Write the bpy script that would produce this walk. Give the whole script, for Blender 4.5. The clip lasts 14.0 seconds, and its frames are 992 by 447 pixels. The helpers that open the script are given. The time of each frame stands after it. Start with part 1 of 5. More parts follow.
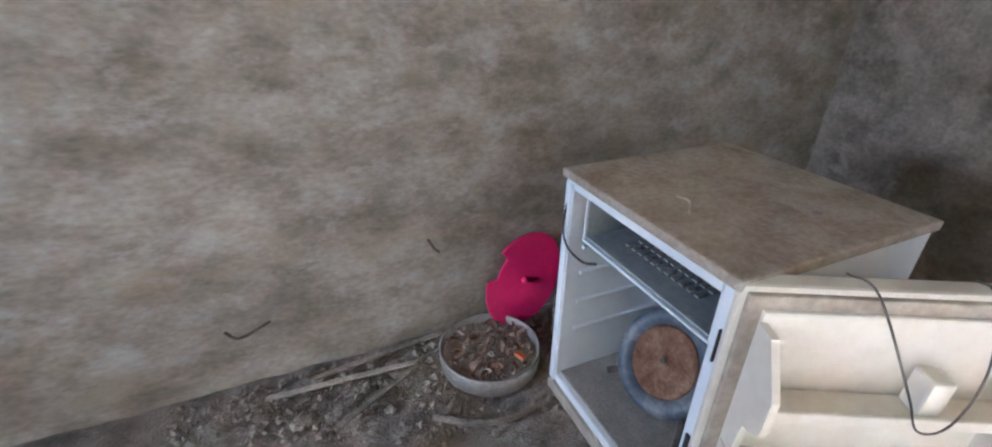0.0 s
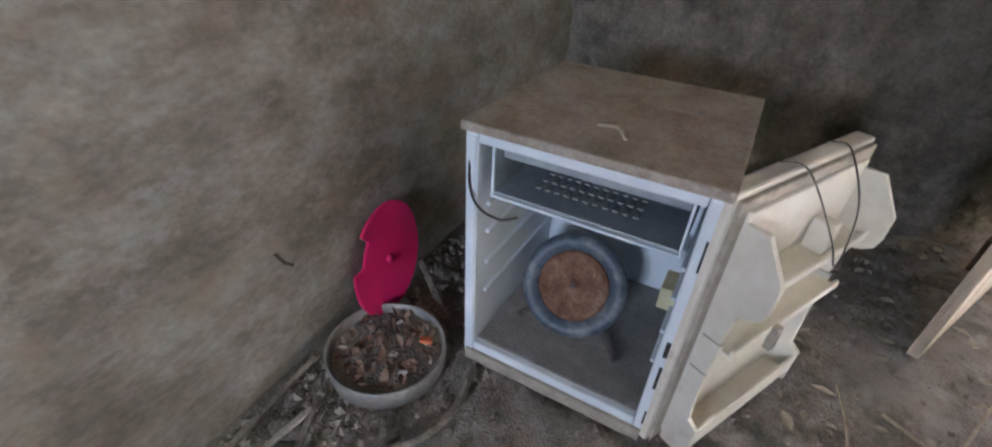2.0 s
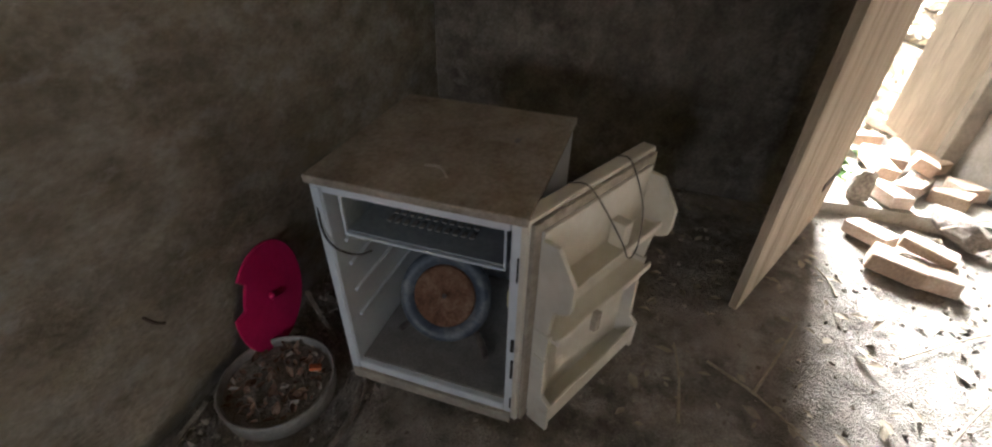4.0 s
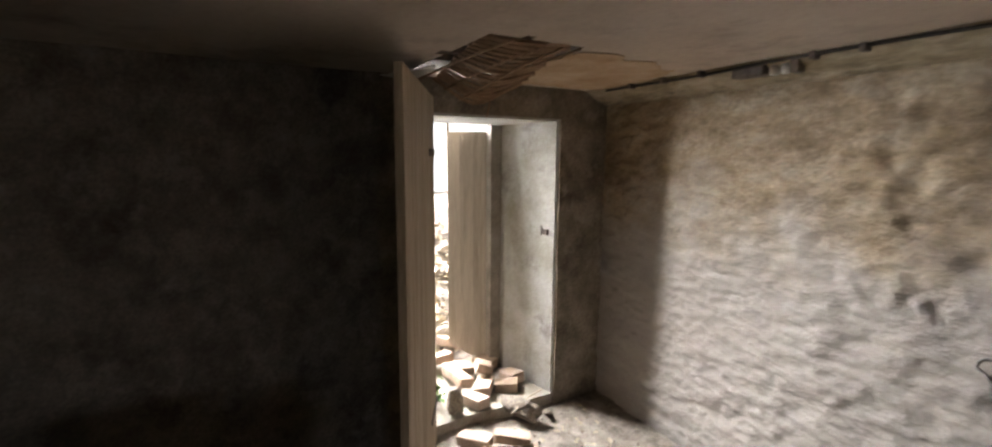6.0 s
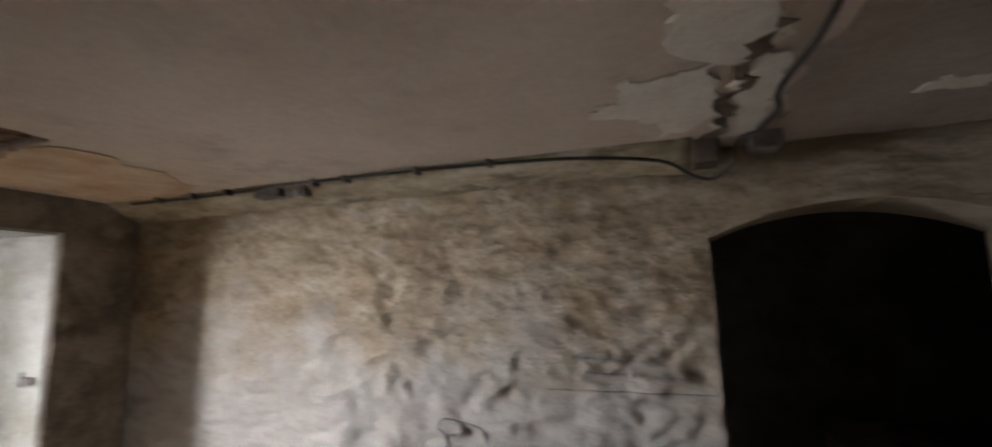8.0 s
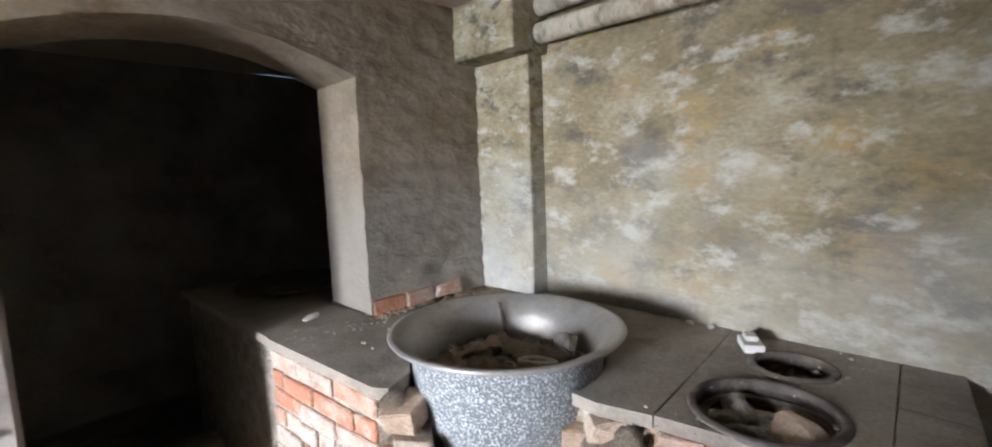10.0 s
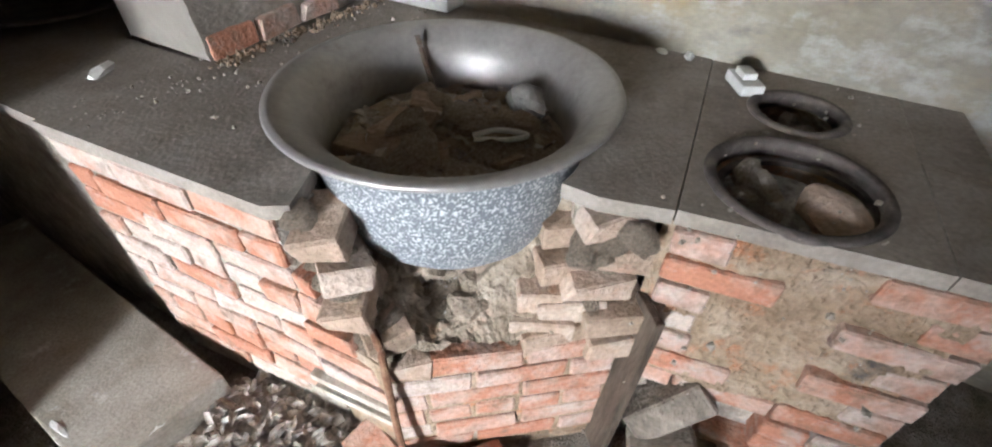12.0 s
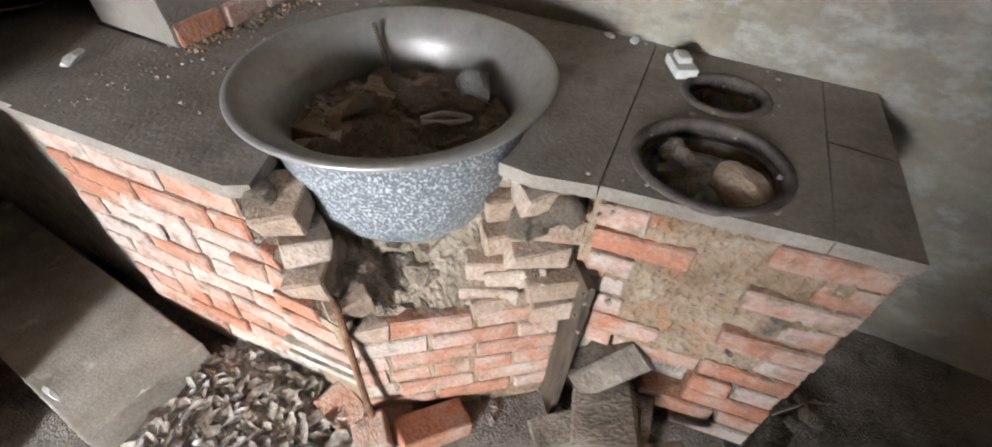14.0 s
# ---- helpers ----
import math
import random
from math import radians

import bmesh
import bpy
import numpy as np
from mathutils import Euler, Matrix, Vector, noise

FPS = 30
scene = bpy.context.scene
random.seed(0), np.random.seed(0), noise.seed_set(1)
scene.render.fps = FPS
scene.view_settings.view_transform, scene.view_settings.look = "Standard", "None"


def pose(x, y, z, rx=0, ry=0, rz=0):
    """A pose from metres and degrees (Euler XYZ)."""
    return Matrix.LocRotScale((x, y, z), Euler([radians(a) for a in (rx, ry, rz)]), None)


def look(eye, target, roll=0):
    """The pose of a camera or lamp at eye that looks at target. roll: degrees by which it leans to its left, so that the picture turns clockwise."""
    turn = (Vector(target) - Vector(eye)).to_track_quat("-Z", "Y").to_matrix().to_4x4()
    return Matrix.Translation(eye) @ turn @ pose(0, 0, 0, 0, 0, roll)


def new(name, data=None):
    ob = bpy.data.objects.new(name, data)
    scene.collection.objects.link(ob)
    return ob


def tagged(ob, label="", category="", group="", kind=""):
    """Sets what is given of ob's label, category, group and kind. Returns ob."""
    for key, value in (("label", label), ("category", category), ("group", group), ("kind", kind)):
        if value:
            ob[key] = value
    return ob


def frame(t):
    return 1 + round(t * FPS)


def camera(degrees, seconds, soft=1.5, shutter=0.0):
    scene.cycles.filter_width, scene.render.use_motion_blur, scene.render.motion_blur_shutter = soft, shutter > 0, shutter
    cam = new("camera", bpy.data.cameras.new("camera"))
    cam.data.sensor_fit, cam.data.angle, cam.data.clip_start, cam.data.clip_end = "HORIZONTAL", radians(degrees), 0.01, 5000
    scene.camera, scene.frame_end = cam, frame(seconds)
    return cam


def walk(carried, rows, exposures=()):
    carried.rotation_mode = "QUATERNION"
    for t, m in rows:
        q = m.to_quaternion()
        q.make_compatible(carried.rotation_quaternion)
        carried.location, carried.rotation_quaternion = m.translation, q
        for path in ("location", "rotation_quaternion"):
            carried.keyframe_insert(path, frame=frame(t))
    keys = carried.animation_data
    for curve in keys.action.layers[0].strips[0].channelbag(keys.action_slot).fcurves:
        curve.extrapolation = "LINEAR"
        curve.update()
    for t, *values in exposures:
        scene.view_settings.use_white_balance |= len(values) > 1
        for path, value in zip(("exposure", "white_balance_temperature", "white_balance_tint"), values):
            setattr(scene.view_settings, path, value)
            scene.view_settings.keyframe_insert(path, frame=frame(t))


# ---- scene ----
cam = camera(92.3, 14.0, soft=1.9, shutter=0.3)
PATH = [
    (0, (1.03, 0.256, 1.309), (1.758, 1.871, 0.382), 0.9),
    (0.5, (0.96, 0.484, 1.302), (2.005, 1.87, 0.309), 2.0),
    (1, (0.862, 0.628, 1.332), (2.128, 1.766, 0.283), 2.6),
    (1.5, (0.819, 0.729, 1.337), (2.238, 1.62, 0.245), 3.0),
    (2, (0.827, 0.745, 1.266), (2.287, 1.518, 0.137), 3.0),
    (2.2, (0.801, 0.742, 1.221), (2.26, 1.463, 0.059), 3.3),
    (4.3, (0.867, 0.477, 1.529), (2.47, 0.901, 0.41), 1.3),
    (4.5, (0.885, 0.451, 1.586), (2.63, 0.788, 0.706), 0.6),
    (4.7, (0.902, 0.425, 1.643), (2.74, 0.656, 0.89), -0.1),
    (5, (0.869, 0.517, 1.647), (2.772, 0.42, 1.039), 1.4),
    (5.5, (0.956, 0.656, 1.788), (2.763, -0.013, 1.253), 0.9),
    (6, (0.803, 0.534, 1.819), (2.537, -0.422, 1.534), 0.5),
    (6.5, (0.743, 0.527, 1.855), (2.377, -0.626, 1.835), 0.4),
    (7, (0.705, 0.498, 1.839), (2.195, -0.821, 2.034), -0.7),
    (7.5, (0.59, 0.42, 1.761), (1.829, -1.122, 2.056), -0.8),
    (7.8, (0.474, 0.332, 1.709), (1.376, -1.428, 2.004), -0.8),
    (8, (0.402, 0.3, 1.68), (1.013, -1.583, 1.965), -1.4),
    (8.3, (0.296, 0.222, 1.626), (0.473, -1.757, 1.857), -1.3),
    (8.4, (0.256, 0.227, 1.604), (0.292, -1.762, 1.81), -1.1),
    (8.5, (0.209, 0.193, 1.599), (0.113, -1.798, 1.768), -1.0),
    (9, (0.164, 0.115, 1.558), (-0.554, -1.751, 1.607), -0.2),
    (9.2, (0.182, 0.094, 1.535), (-0.781, -1.659, 1.551), -0.1),
    (11.3, (-0.207, -0.329, 1.449), (-1.725, -1.304, 0.585), 1.5),
    (11.5, (-0.22, -0.386, 1.447), (-1.684, -1.271, 0.412), 1.4),
    (12, (-0.195, -0.533, 1.44), (-1.499, -1.244, 0.101), 1.2),
    (12.5, (-0.168, -0.613, 1.469), (-1.432, -1.277, 0.068), 1.5),
    (13, (-0.173, -0.615, 1.495), (-1.431, -1.272, 0.086), 1.8),
    (13.5, (-0.183, -0.543, 1.508), (-1.443, -1.197, 0.1), 2.2),
    (14, (-0.177, -0.402, 1.507), (-1.44, -1.054, 0.1), 1.5),
]
EXPOSURES = [(0.0, 1.42, 5000, 10), (1.0, 1.4, 5050, 9), (1.5, 1.3, 5100, 10), (2.2, 0.82, 5200, 10), (4.3, -0.85, 6000, 9), (5.0, -1.65, 6000, 10), (6.0, -1.85, 6400, 12), (7.0, -1.45, 6000, 11), (8.0, -1.8, 6000, 12), (8.5, -1.1, 6000, 11), (9.0, -0.52, 5800, 11), (11.3, -0.6, 5700, 9), (14.0, -0.72, 5900, 9)]
walk(cam, [(t, look(eye, target, roll)) for t, eye, target, roll in PATH], EXPOSURES)

# ---------------------------------------------------------------- world and light
world = bpy.data.worlds.new("sky")
scene.world = world
world.use_nodes = True
wn = world.node_tree.nodes
sky = wn.new("ShaderNodeTexSky")
sky.sky_type = "NISHITA"
sky.sun_disc = False
sky.sun_elevation = radians(50)
sky.sun_rotation = radians(24)
world.node_tree.links.new(sky.outputs[0], wn["Background"].inputs[0])
wn["Background"].inputs[1].default_value = 0.15

sun = new("sun", bpy.data.lights.new("sun", "SUN"))
sun.data.energy, sun.data.angle, sun.data.color = 4.0, radians(0.5), (1.0, 0.94, 0.84)
sun.matrix_world = look((6.3, 3.5, 8.5), (4.3, -1.0, 0.5))


def sky_lamp(name, eye, target, w, h, watts, color):
    ob = new(name, bpy.data.lights.new(name, "AREA"))
    ob.data.shape, ob.data.size, ob.data.size_y = "RECTANGLE", w, h
    ob.data.energy, ob.data.color = watts, color
    ob.matrix_world = look(eye, target)
    return ob


# daylight in front of the doorway and in the high window behind the walker
sky_lamp("doorway_daylight", (7.8, 0.05, 3.3), (3.0, -0.7, 2.2), 3.2, 5.4, 28000, (1.0, 0.98, 0.95))
sky_lamp("window_daylight", (-3.2, 0.95, 1.78), (1.7, 1.15, 0.5), 0.9, 0.7, 66, (0.98, 0.98, 1.0))

# ---------------------------------------------------------------- materials


def material(name, colors, scale=3.0, detail=8.0, rough=0.85, bump=0.3, fine=60.0, fine_amt=0.25, metal=0.0,
             stain=None, stain_scale=1.2, stain_lo=0.5, stain_hi=0.65, per_piece=0.0, stretch=(1, 1, 1), dist=0.01, spec=0.3, band=None, side=None):
    """Noise-mixed colours at two scales, optional stains with their own shape, fine relief."""
    m = bpy.data.materials.new(name)
    m.use_nodes = True
    nt = m.node_tree
    N, L = nt.nodes, nt.links
    b = N["Principled BSDF"]
    tc = N.new("ShaderNodeTexCoord")
    mp = N.new("ShaderNodeMapping")
    mp.inputs["Scale"].default_value = stretch
    L.new(tc.outputs["Object"], mp.inputs[0])
    if per_piece:
        oi = N.new("ShaderNodeObjectInfo")
        mul = N.new("ShaderNodeVectorMath")
        mul.operation = "SCALE"
        comb = N.new("ShaderNodeCombineXYZ")
        for k in range(3):
            L.new(oi.outputs["Random"], comb.inputs[k])
        L.new(comb.outputs[0], mul.inputs[0])
        mul.inputs["Scale"].default_value = 37.0
        L.new(mul.outputs[0], mp.inputs["Location"])
    n1 = N.new("ShaderNodeTexNoise")
    n1.inputs["Scale"].default_value, n1.inputs["Detail"].default_value = scale, detail
    n1.inputs["Roughness"].default_value = 0.65
    L.new(mp.outputs[0], n1.inputs["Vector"])
    ramp = N.new("ShaderNodeValToRGB")
    els = ramp.color_ramp.elements
    while len(els) < len(colors):
        els.new(0.5)
    for k, c in enumerate(colors):
        els[k].position = 0.34 + 0.32 * k / max(1, len(colors) - 1)
        els[k].color = (*c, 1)
    if per_piece:
        add = N.new("ShaderNodeMath")
        add.operation = "MULTIPLY_ADD"
        L.new(oi.outputs["Random"], add.inputs[0])
        add.inputs[1].default_value = per_piece
        sub = N.new("ShaderNodeMath")
        sub.operation = "SUBTRACT"
        L.new(n1.outputs[0], sub.inputs[0])
        sub.inputs[1].default_value = per_piece / 2
        L.new(sub.outputs[0], add.inputs[2])
        L.new(add.outputs[0], ramp.inputs[0])
    else:
        L.new(n1.outputs[0], ramp.inputs[0])
    col = ramp.outputs[0]
    n2 = N.new("ShaderNodeTexNoise")
    n2.inputs["Scale"].default_value, n2.inputs["Detail"].default_value = fine, 4
    L.new(mp.outputs[0], n2.inputs["Vector"])
    mix = N.new("ShaderNodeMix")
    mix.data_type, mix.blend_type = "RGBA", "OVERLAY"
    mix.inputs["Factor"].default_value = fine_amt
    L.new(col, mix.inputs["A"])
    L.new(n2.outputs[0], mix.inputs["B"])
    col = mix.outputs["Result"]
    if stain:
        for k, sc in enumerate(stain):
            n3 = N.new("ShaderNodeTexNoise")
            n3.inputs["Scale"].default_value, n3.inputs["Detail"].default_value = stain_scale * (1 + 0.7 * k), 10
            n3.inputs["Roughness"].default_value = 0.7
            off = N.new("ShaderNodeVectorMath")
            off.inputs[1].default_value = (3.1 * k + 1.7, 5.3 * k, 2.2 * k)
            L.new(mp.outputs[0], off.inputs[0])
            L.new(off.outputs[0], n3.inputs["Vector"])
            mr = N.new("ShaderNodeMapRange")
            mr.inputs["From Min"].default_value, mr.inputs["From Max"].default_value = stain_lo, stain_hi
            L.new(n3.outputs[0], mr.inputs["Value"])
            mx = N.new("ShaderNodeMix")
            mx.data_type = "RGBA"
            L.new(mr.outputs[0], mx.inputs["Factor"])
            L.new(col, mx.inputs["A"])
            mx.inputs["B"].default_value = (*sc, 1)
            col = mx.outputs["Result"]
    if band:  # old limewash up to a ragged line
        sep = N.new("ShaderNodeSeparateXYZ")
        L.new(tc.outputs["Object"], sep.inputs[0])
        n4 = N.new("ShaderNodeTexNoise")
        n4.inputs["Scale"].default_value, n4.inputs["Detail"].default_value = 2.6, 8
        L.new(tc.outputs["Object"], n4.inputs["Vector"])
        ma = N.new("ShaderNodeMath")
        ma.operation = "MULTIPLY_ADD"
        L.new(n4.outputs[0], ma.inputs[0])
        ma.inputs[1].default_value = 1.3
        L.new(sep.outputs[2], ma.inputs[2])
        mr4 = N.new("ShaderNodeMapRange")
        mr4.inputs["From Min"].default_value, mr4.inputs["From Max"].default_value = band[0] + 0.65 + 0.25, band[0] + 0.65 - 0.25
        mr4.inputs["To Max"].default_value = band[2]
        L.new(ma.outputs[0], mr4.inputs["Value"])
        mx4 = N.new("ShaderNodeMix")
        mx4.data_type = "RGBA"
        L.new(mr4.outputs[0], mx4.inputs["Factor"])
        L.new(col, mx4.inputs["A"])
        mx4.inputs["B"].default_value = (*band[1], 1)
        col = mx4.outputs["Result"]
    if side:  # soot with a ragged edge, past a line across the wall
        sepx = N.new("ShaderNodeSeparateXYZ")
        L.new(tc.outputs["Object"], sepx.inputs[0])
        n5 = N.new("ShaderNodeTexNoise")
        n5.inputs["Scale"].default_value, n5.inputs["Detail"].default_value = 3.4, 10
        L.new(tc.outputs["Object"], n5.inputs["Vector"])
        ma5 = N.new("ShaderNodeMath")
        ma5.operation = "MULTIPLY_ADD"
        L.new(n5.outputs[0], ma5.inputs[0])
        ma5.inputs[1].default_value = 1.1
        L.new(sepx.outputs[0], ma5.inputs[2])
        mr5 = N.new("ShaderNodeMapRange")
        mr5.inputs["From Min"].default_value, mr5.inputs["From Max"].default_value = side[0] + 0.8, side[0] + 0.3
        mr5.inputs["To Max"].default_value = side[2]
        L.new(ma5.outputs[0], mr5.inputs["Value"])
        mx5 = N.new("ShaderNodeMix")
        mx5.data_type = "RGBA"
        L.new(mr5.outputs[0], mx5.inputs["Factor"])
        L.new(col, mx5.inputs["A"])
        mx5.inputs["B"].default_value = (*side[1], 1)
        col = mx5.outputs["Result"]
    L.new(col, b.inputs["Base Color"])
    b.inputs["Roughness"].default_value, b.inputs["Metallic"].default_value = rough, metal
    b.inputs["Specular IOR Level"].default_value = spec
    if bump:
        ad = N.new("ShaderNodeMath")
        ad.operation = "MULTIPLY_ADD"
        L.new(n1.outputs[0], ad.inputs[0])
        ad.inputs[1].default_value = 2.0
        L.new(n2.outputs[0], ad.inputs[2])
        bp = N.new("ShaderNodeBump")
        bp.inputs["Strength"].default_value, bp.inputs["Distance"].default_value = bump, dist
        L.new(ad.outputs[0], bp.inputs["Height"])
        L.new(bp.outputs[0], b.inputs["Normal"])
    return m


M_PLASTER = material("old_plaster", [(0.17, 0.145, 0.11), (0.27, 0.24, 0.195), (0.36, 0.33, 0.285)], 5.0, 12, bump=0.7, fine=55, fine_amt=0.4,
                     stain=[(0.14, 0.112, 0.075), (0.3, 0.255, 0.18), (0.4, 0.385, 0.36)], stain_scale=2.4, stain_lo=0.54, stain_hi=0.72, stretch=(0.75, 0.9, 1.25), dist=0.005)
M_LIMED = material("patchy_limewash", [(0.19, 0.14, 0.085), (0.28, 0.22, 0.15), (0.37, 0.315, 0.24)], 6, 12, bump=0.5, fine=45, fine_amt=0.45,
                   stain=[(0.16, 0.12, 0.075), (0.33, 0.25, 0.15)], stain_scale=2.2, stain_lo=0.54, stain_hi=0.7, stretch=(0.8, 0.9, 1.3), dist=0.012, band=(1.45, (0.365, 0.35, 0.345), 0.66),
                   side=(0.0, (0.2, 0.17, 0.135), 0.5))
M_DAMP = material("grimy_plaster", [(0.13, 0.108, 0.082), (0.21, 0.18, 0.14), (0.3, 0.26, 0.21)], 5, 12, bump=0.6, fine=60, fine_amt=0.45,
                  stain=[(0.09, 0.073, 0.055), (0.33, 0.3, 0.255)], stain_scale=3.2, stain_lo=0.54, stain_hi=0.7)
M_SOOTCEIL = material("sooty_ceiling", [(0.25, 0.21, 0.175), (0.33, 0.28, 0.235), (0.39, 0.335, 0.285)], 2, 10, bump=0.15, fine=40, fine_amt=0.2)
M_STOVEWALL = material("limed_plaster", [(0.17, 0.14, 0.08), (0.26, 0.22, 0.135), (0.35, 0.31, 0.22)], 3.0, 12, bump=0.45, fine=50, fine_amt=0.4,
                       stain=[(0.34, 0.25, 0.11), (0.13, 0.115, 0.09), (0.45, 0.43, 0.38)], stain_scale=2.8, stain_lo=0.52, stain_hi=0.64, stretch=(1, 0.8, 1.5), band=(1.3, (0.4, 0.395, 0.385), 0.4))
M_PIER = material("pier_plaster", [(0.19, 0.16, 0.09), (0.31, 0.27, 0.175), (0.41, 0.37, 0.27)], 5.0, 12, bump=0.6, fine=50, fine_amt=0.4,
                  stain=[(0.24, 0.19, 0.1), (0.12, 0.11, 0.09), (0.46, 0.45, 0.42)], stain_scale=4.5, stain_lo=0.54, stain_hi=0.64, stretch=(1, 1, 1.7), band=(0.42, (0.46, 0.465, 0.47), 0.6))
M_COVE = material("dirty_cove", [(0.2, 0.165, 0.105), (0.33, 0.28, 0.19), (0.46, 0.4, 0.3)], 6, 12, bump=0.5, fine=40, fine_amt=0.4,
                  stain=[(0.13, 0.11, 0.075), (0.5, 0.44, 0.34)], stain_scale=4, stain_lo=0.52, stain_hi=0.66, stretch=(0.5, 1, 1))
M_STAIN = material("water_stained_paint", [(0.4, 0.27, 0.155), (0.5, 0.37, 0.24), (0.58, 0.46, 0.33)], 4, 10, bump=0.15, fine=40, fine_amt=0.2)
M_CEIL = material("sooty_ceiling_paint", [(0.5, 0.42, 0.345), (0.56, 0.48, 0.4), (0.6, 0.52, 0.44)], 1.2, 8, bump=0.12, fine=30, fine_amt=0.15,
                  stain=[(0.22, 0.17, 0.13), (0.42, 0.36, 0.3)], stain_scale=0.9, stain_lo=0.55, stain_hi=0.72)
M_FLAKE = material("bare_lime_patch", [(0.62, 0.58, 0.51), (0.72, 0.68, 0.6)], 8, 8, bump=0.3)
M_DIRT = material("earth_floor", [(0.15, 0.128, 0.105), (0.27, 0.235, 0.2), (0.38, 0.34, 0.295)], 9, 12, bump=0.9, fine=120, fine_amt=0.5,
                  stain=[(0.09, 0.075, 0.06), (0.3, 0.26, 0.22)], stain_scale=1.5, stain_lo=0.52, stain_hi=0.66, dist=0.02)
M_REVEAL = material("whitewashed_reveal", [(0.3, 0.29, 0.24), (0.4, 0.39, 0.35), (0.47, 0.465, 0.455)], 4, 10, bump=0.3, fine=60,
                    stain=[(0.27, 0.265, 0.18), (0.22, 0.2, 0.18)], stain_scale=2.0, stain_lo=0.55, stain_hi=0.7)
M_DARKWALL = material("damp_plaster", [(0.17, 0.15, 0.13), (0.27, 0.245, 0.21), (0.35, 0.32, 0.28)], 3, 10, bump=0.4, fine=50)
M_WOOD = material("weathered_planks", [(0.34, 0.27, 0.19), (0.46, 0.38, 0.28), (0.54, 0.46, 0.36)], 3, 10, bump=0.4, fine=40, fine_amt=0.3, stretch=(4, 4, 0.35), rough=0.7)
M_GREYWOOD = material("grey_planks", [(0.36, 0.31, 0.25), (0.48, 0.43, 0.36), (0.55, 0.5, 0.43)], 3, 10, bump=0.4, fine=40, stretch=(5, 5, 0.35))
M_DARKWOOD = material("dark_wood", [(0.05, 0.038, 0.028), (0.1, 0.075, 0.055), (0.15, 0.115, 0.085)], 6, 8, bump=0.5, stretch=(3, 3, 0.5))
M_LATH = material("lath", [(0.2, 0.13, 0.08), (0.3, 0.2, 0.13), (0.38, 0.27, 0.18)], 8, 8, bump=0.4)
M_CEMENT = material("cement_top", [(0.21, 0.18, 0.152), (0.285, 0.248, 0.212), (0.345, 0.305, 0.265)], 4, 12, bump=0.25, fine=90, fine_amt=0.35,
                    stain=[(0.14, 0.12, 0.1), (0.32, 0.29, 0.26)], stain_scale=3, stain_lo=0.55, stain_hi=0.72)
M_MORTAR = material("mortar", [(0.3, 0.25, 0.2), (0.42, 0.37, 0.31), (0.55, 0.5, 0.44)], 14, 10, bump=0.9, fine=80, fine_amt=0.4, dist=0.02)
M_SLOPE = material("earthy_mortar", [(0.22, 0.175, 0.13), (0.34, 0.275, 0.21), (0.45, 0.38, 0.3)], 14, 10, bump=0.9, fine=80, fine_amt=0.45, dist=0.015,
                   stain=[(0.13, 0.1, 0.08), (0.46, 0.33, 0.24)], stain_scale=7, stain_lo=0.56, stain_hi=0.7)
M_BRICK = material("dusty_brick", [(0.42, 0.19, 0.12), (0.46, 0.285, 0.215), (0.48, 0.345, 0.285), (0.5, 0.41, 0.355)], 9, 10, bump=0.6, fine=90, fine_amt=0.4, per_piece=0.42,
                   stain=[(0.5, 0.44, 0.39), (0.2, 0.14, 0.1)], stain_scale=9, stain_lo=0.53, stain_hi=0.72)
M_RUBBLE = material("dusty_rubble", [(0.15, 0.125, 0.1), (0.26, 0.22, 0.18), (0.4, 0.35, 0.29)], 10, 10, bump=0.8, fine=90, fine_amt=0.4, per_piece=0.25)
M_DUSTBRICK = material("dusted_brick", [(0.3, 0.22, 0.16), (0.42, 0.31, 0.235), (0.48, 0.39, 0.32)], 9, 10, bump=0.6, fine=90, fine_amt=0.4, per_piece=0.3,
                       stain=[(0.42, 0.22, 0.14)], stain_scale=9, stain_lo=0.6, stain_hi=0.75)
M_CLAY = material("burnt_clay", [(0.2, 0.14, 0.09), (0.34, 0.25, 0.17), (0.46, 0.37, 0.28)], 8, 10, bump=0.9, fine=70, fine_amt=0.4,
                  stain=[(0.1, 0.09, 0.085), (0.45, 0.2, 0.1)], stain_scale=6, stain_lo=0.55, stain_hi=0.68, dist=0.02)
M_CONCRETE = material("concrete", [(0.25, 0.22, 0.18), (0.34, 0.305, 0.255), (0.41, 0.375, 0.325)], 6, 12, bump=0.22, fine=110, fine_amt=0.4,
                      stain=[(0.11, 0.09, 0.075), (0.6, 0.58, 0.55)], stain_scale=3.5, stain_lo=0.6, stain_hi=0.7)
M_ENAMEL = material("white_enamel", [(0.62, 0.66, 0.7), (0.74, 0.77, 0.8)], 3, 6, rough=0.35, bump=0.04, fine=30, fine_amt=0.08, spec=0.5)
M_DOORWHITE = material("yellowed_plastic", [(0.62, 0.57, 0.47), (0.74, 0.7, 0.61)], 3, 8, rough=0.45, bump=0.05, fine=40, fine_amt=0.15,
                       stain=[(0.4, 0.33, 0.25)], stain_scale=5, stain_lo=0.6, stain_hi=0.75, spec=0.5)
M_DUSTTOP = material("dusty_fridge_lid", [(0.24, 0.195, 0.15), (0.34, 0.29, 0.235), (0.42, 0.37, 0.31)], 5, 12, bump=0.25, fine=80, fine_amt=0.3,
                     stain=[(0.17, 0.125, 0.09)], stain_scale=4, stain_lo=0.58, stain_hi=0.72)
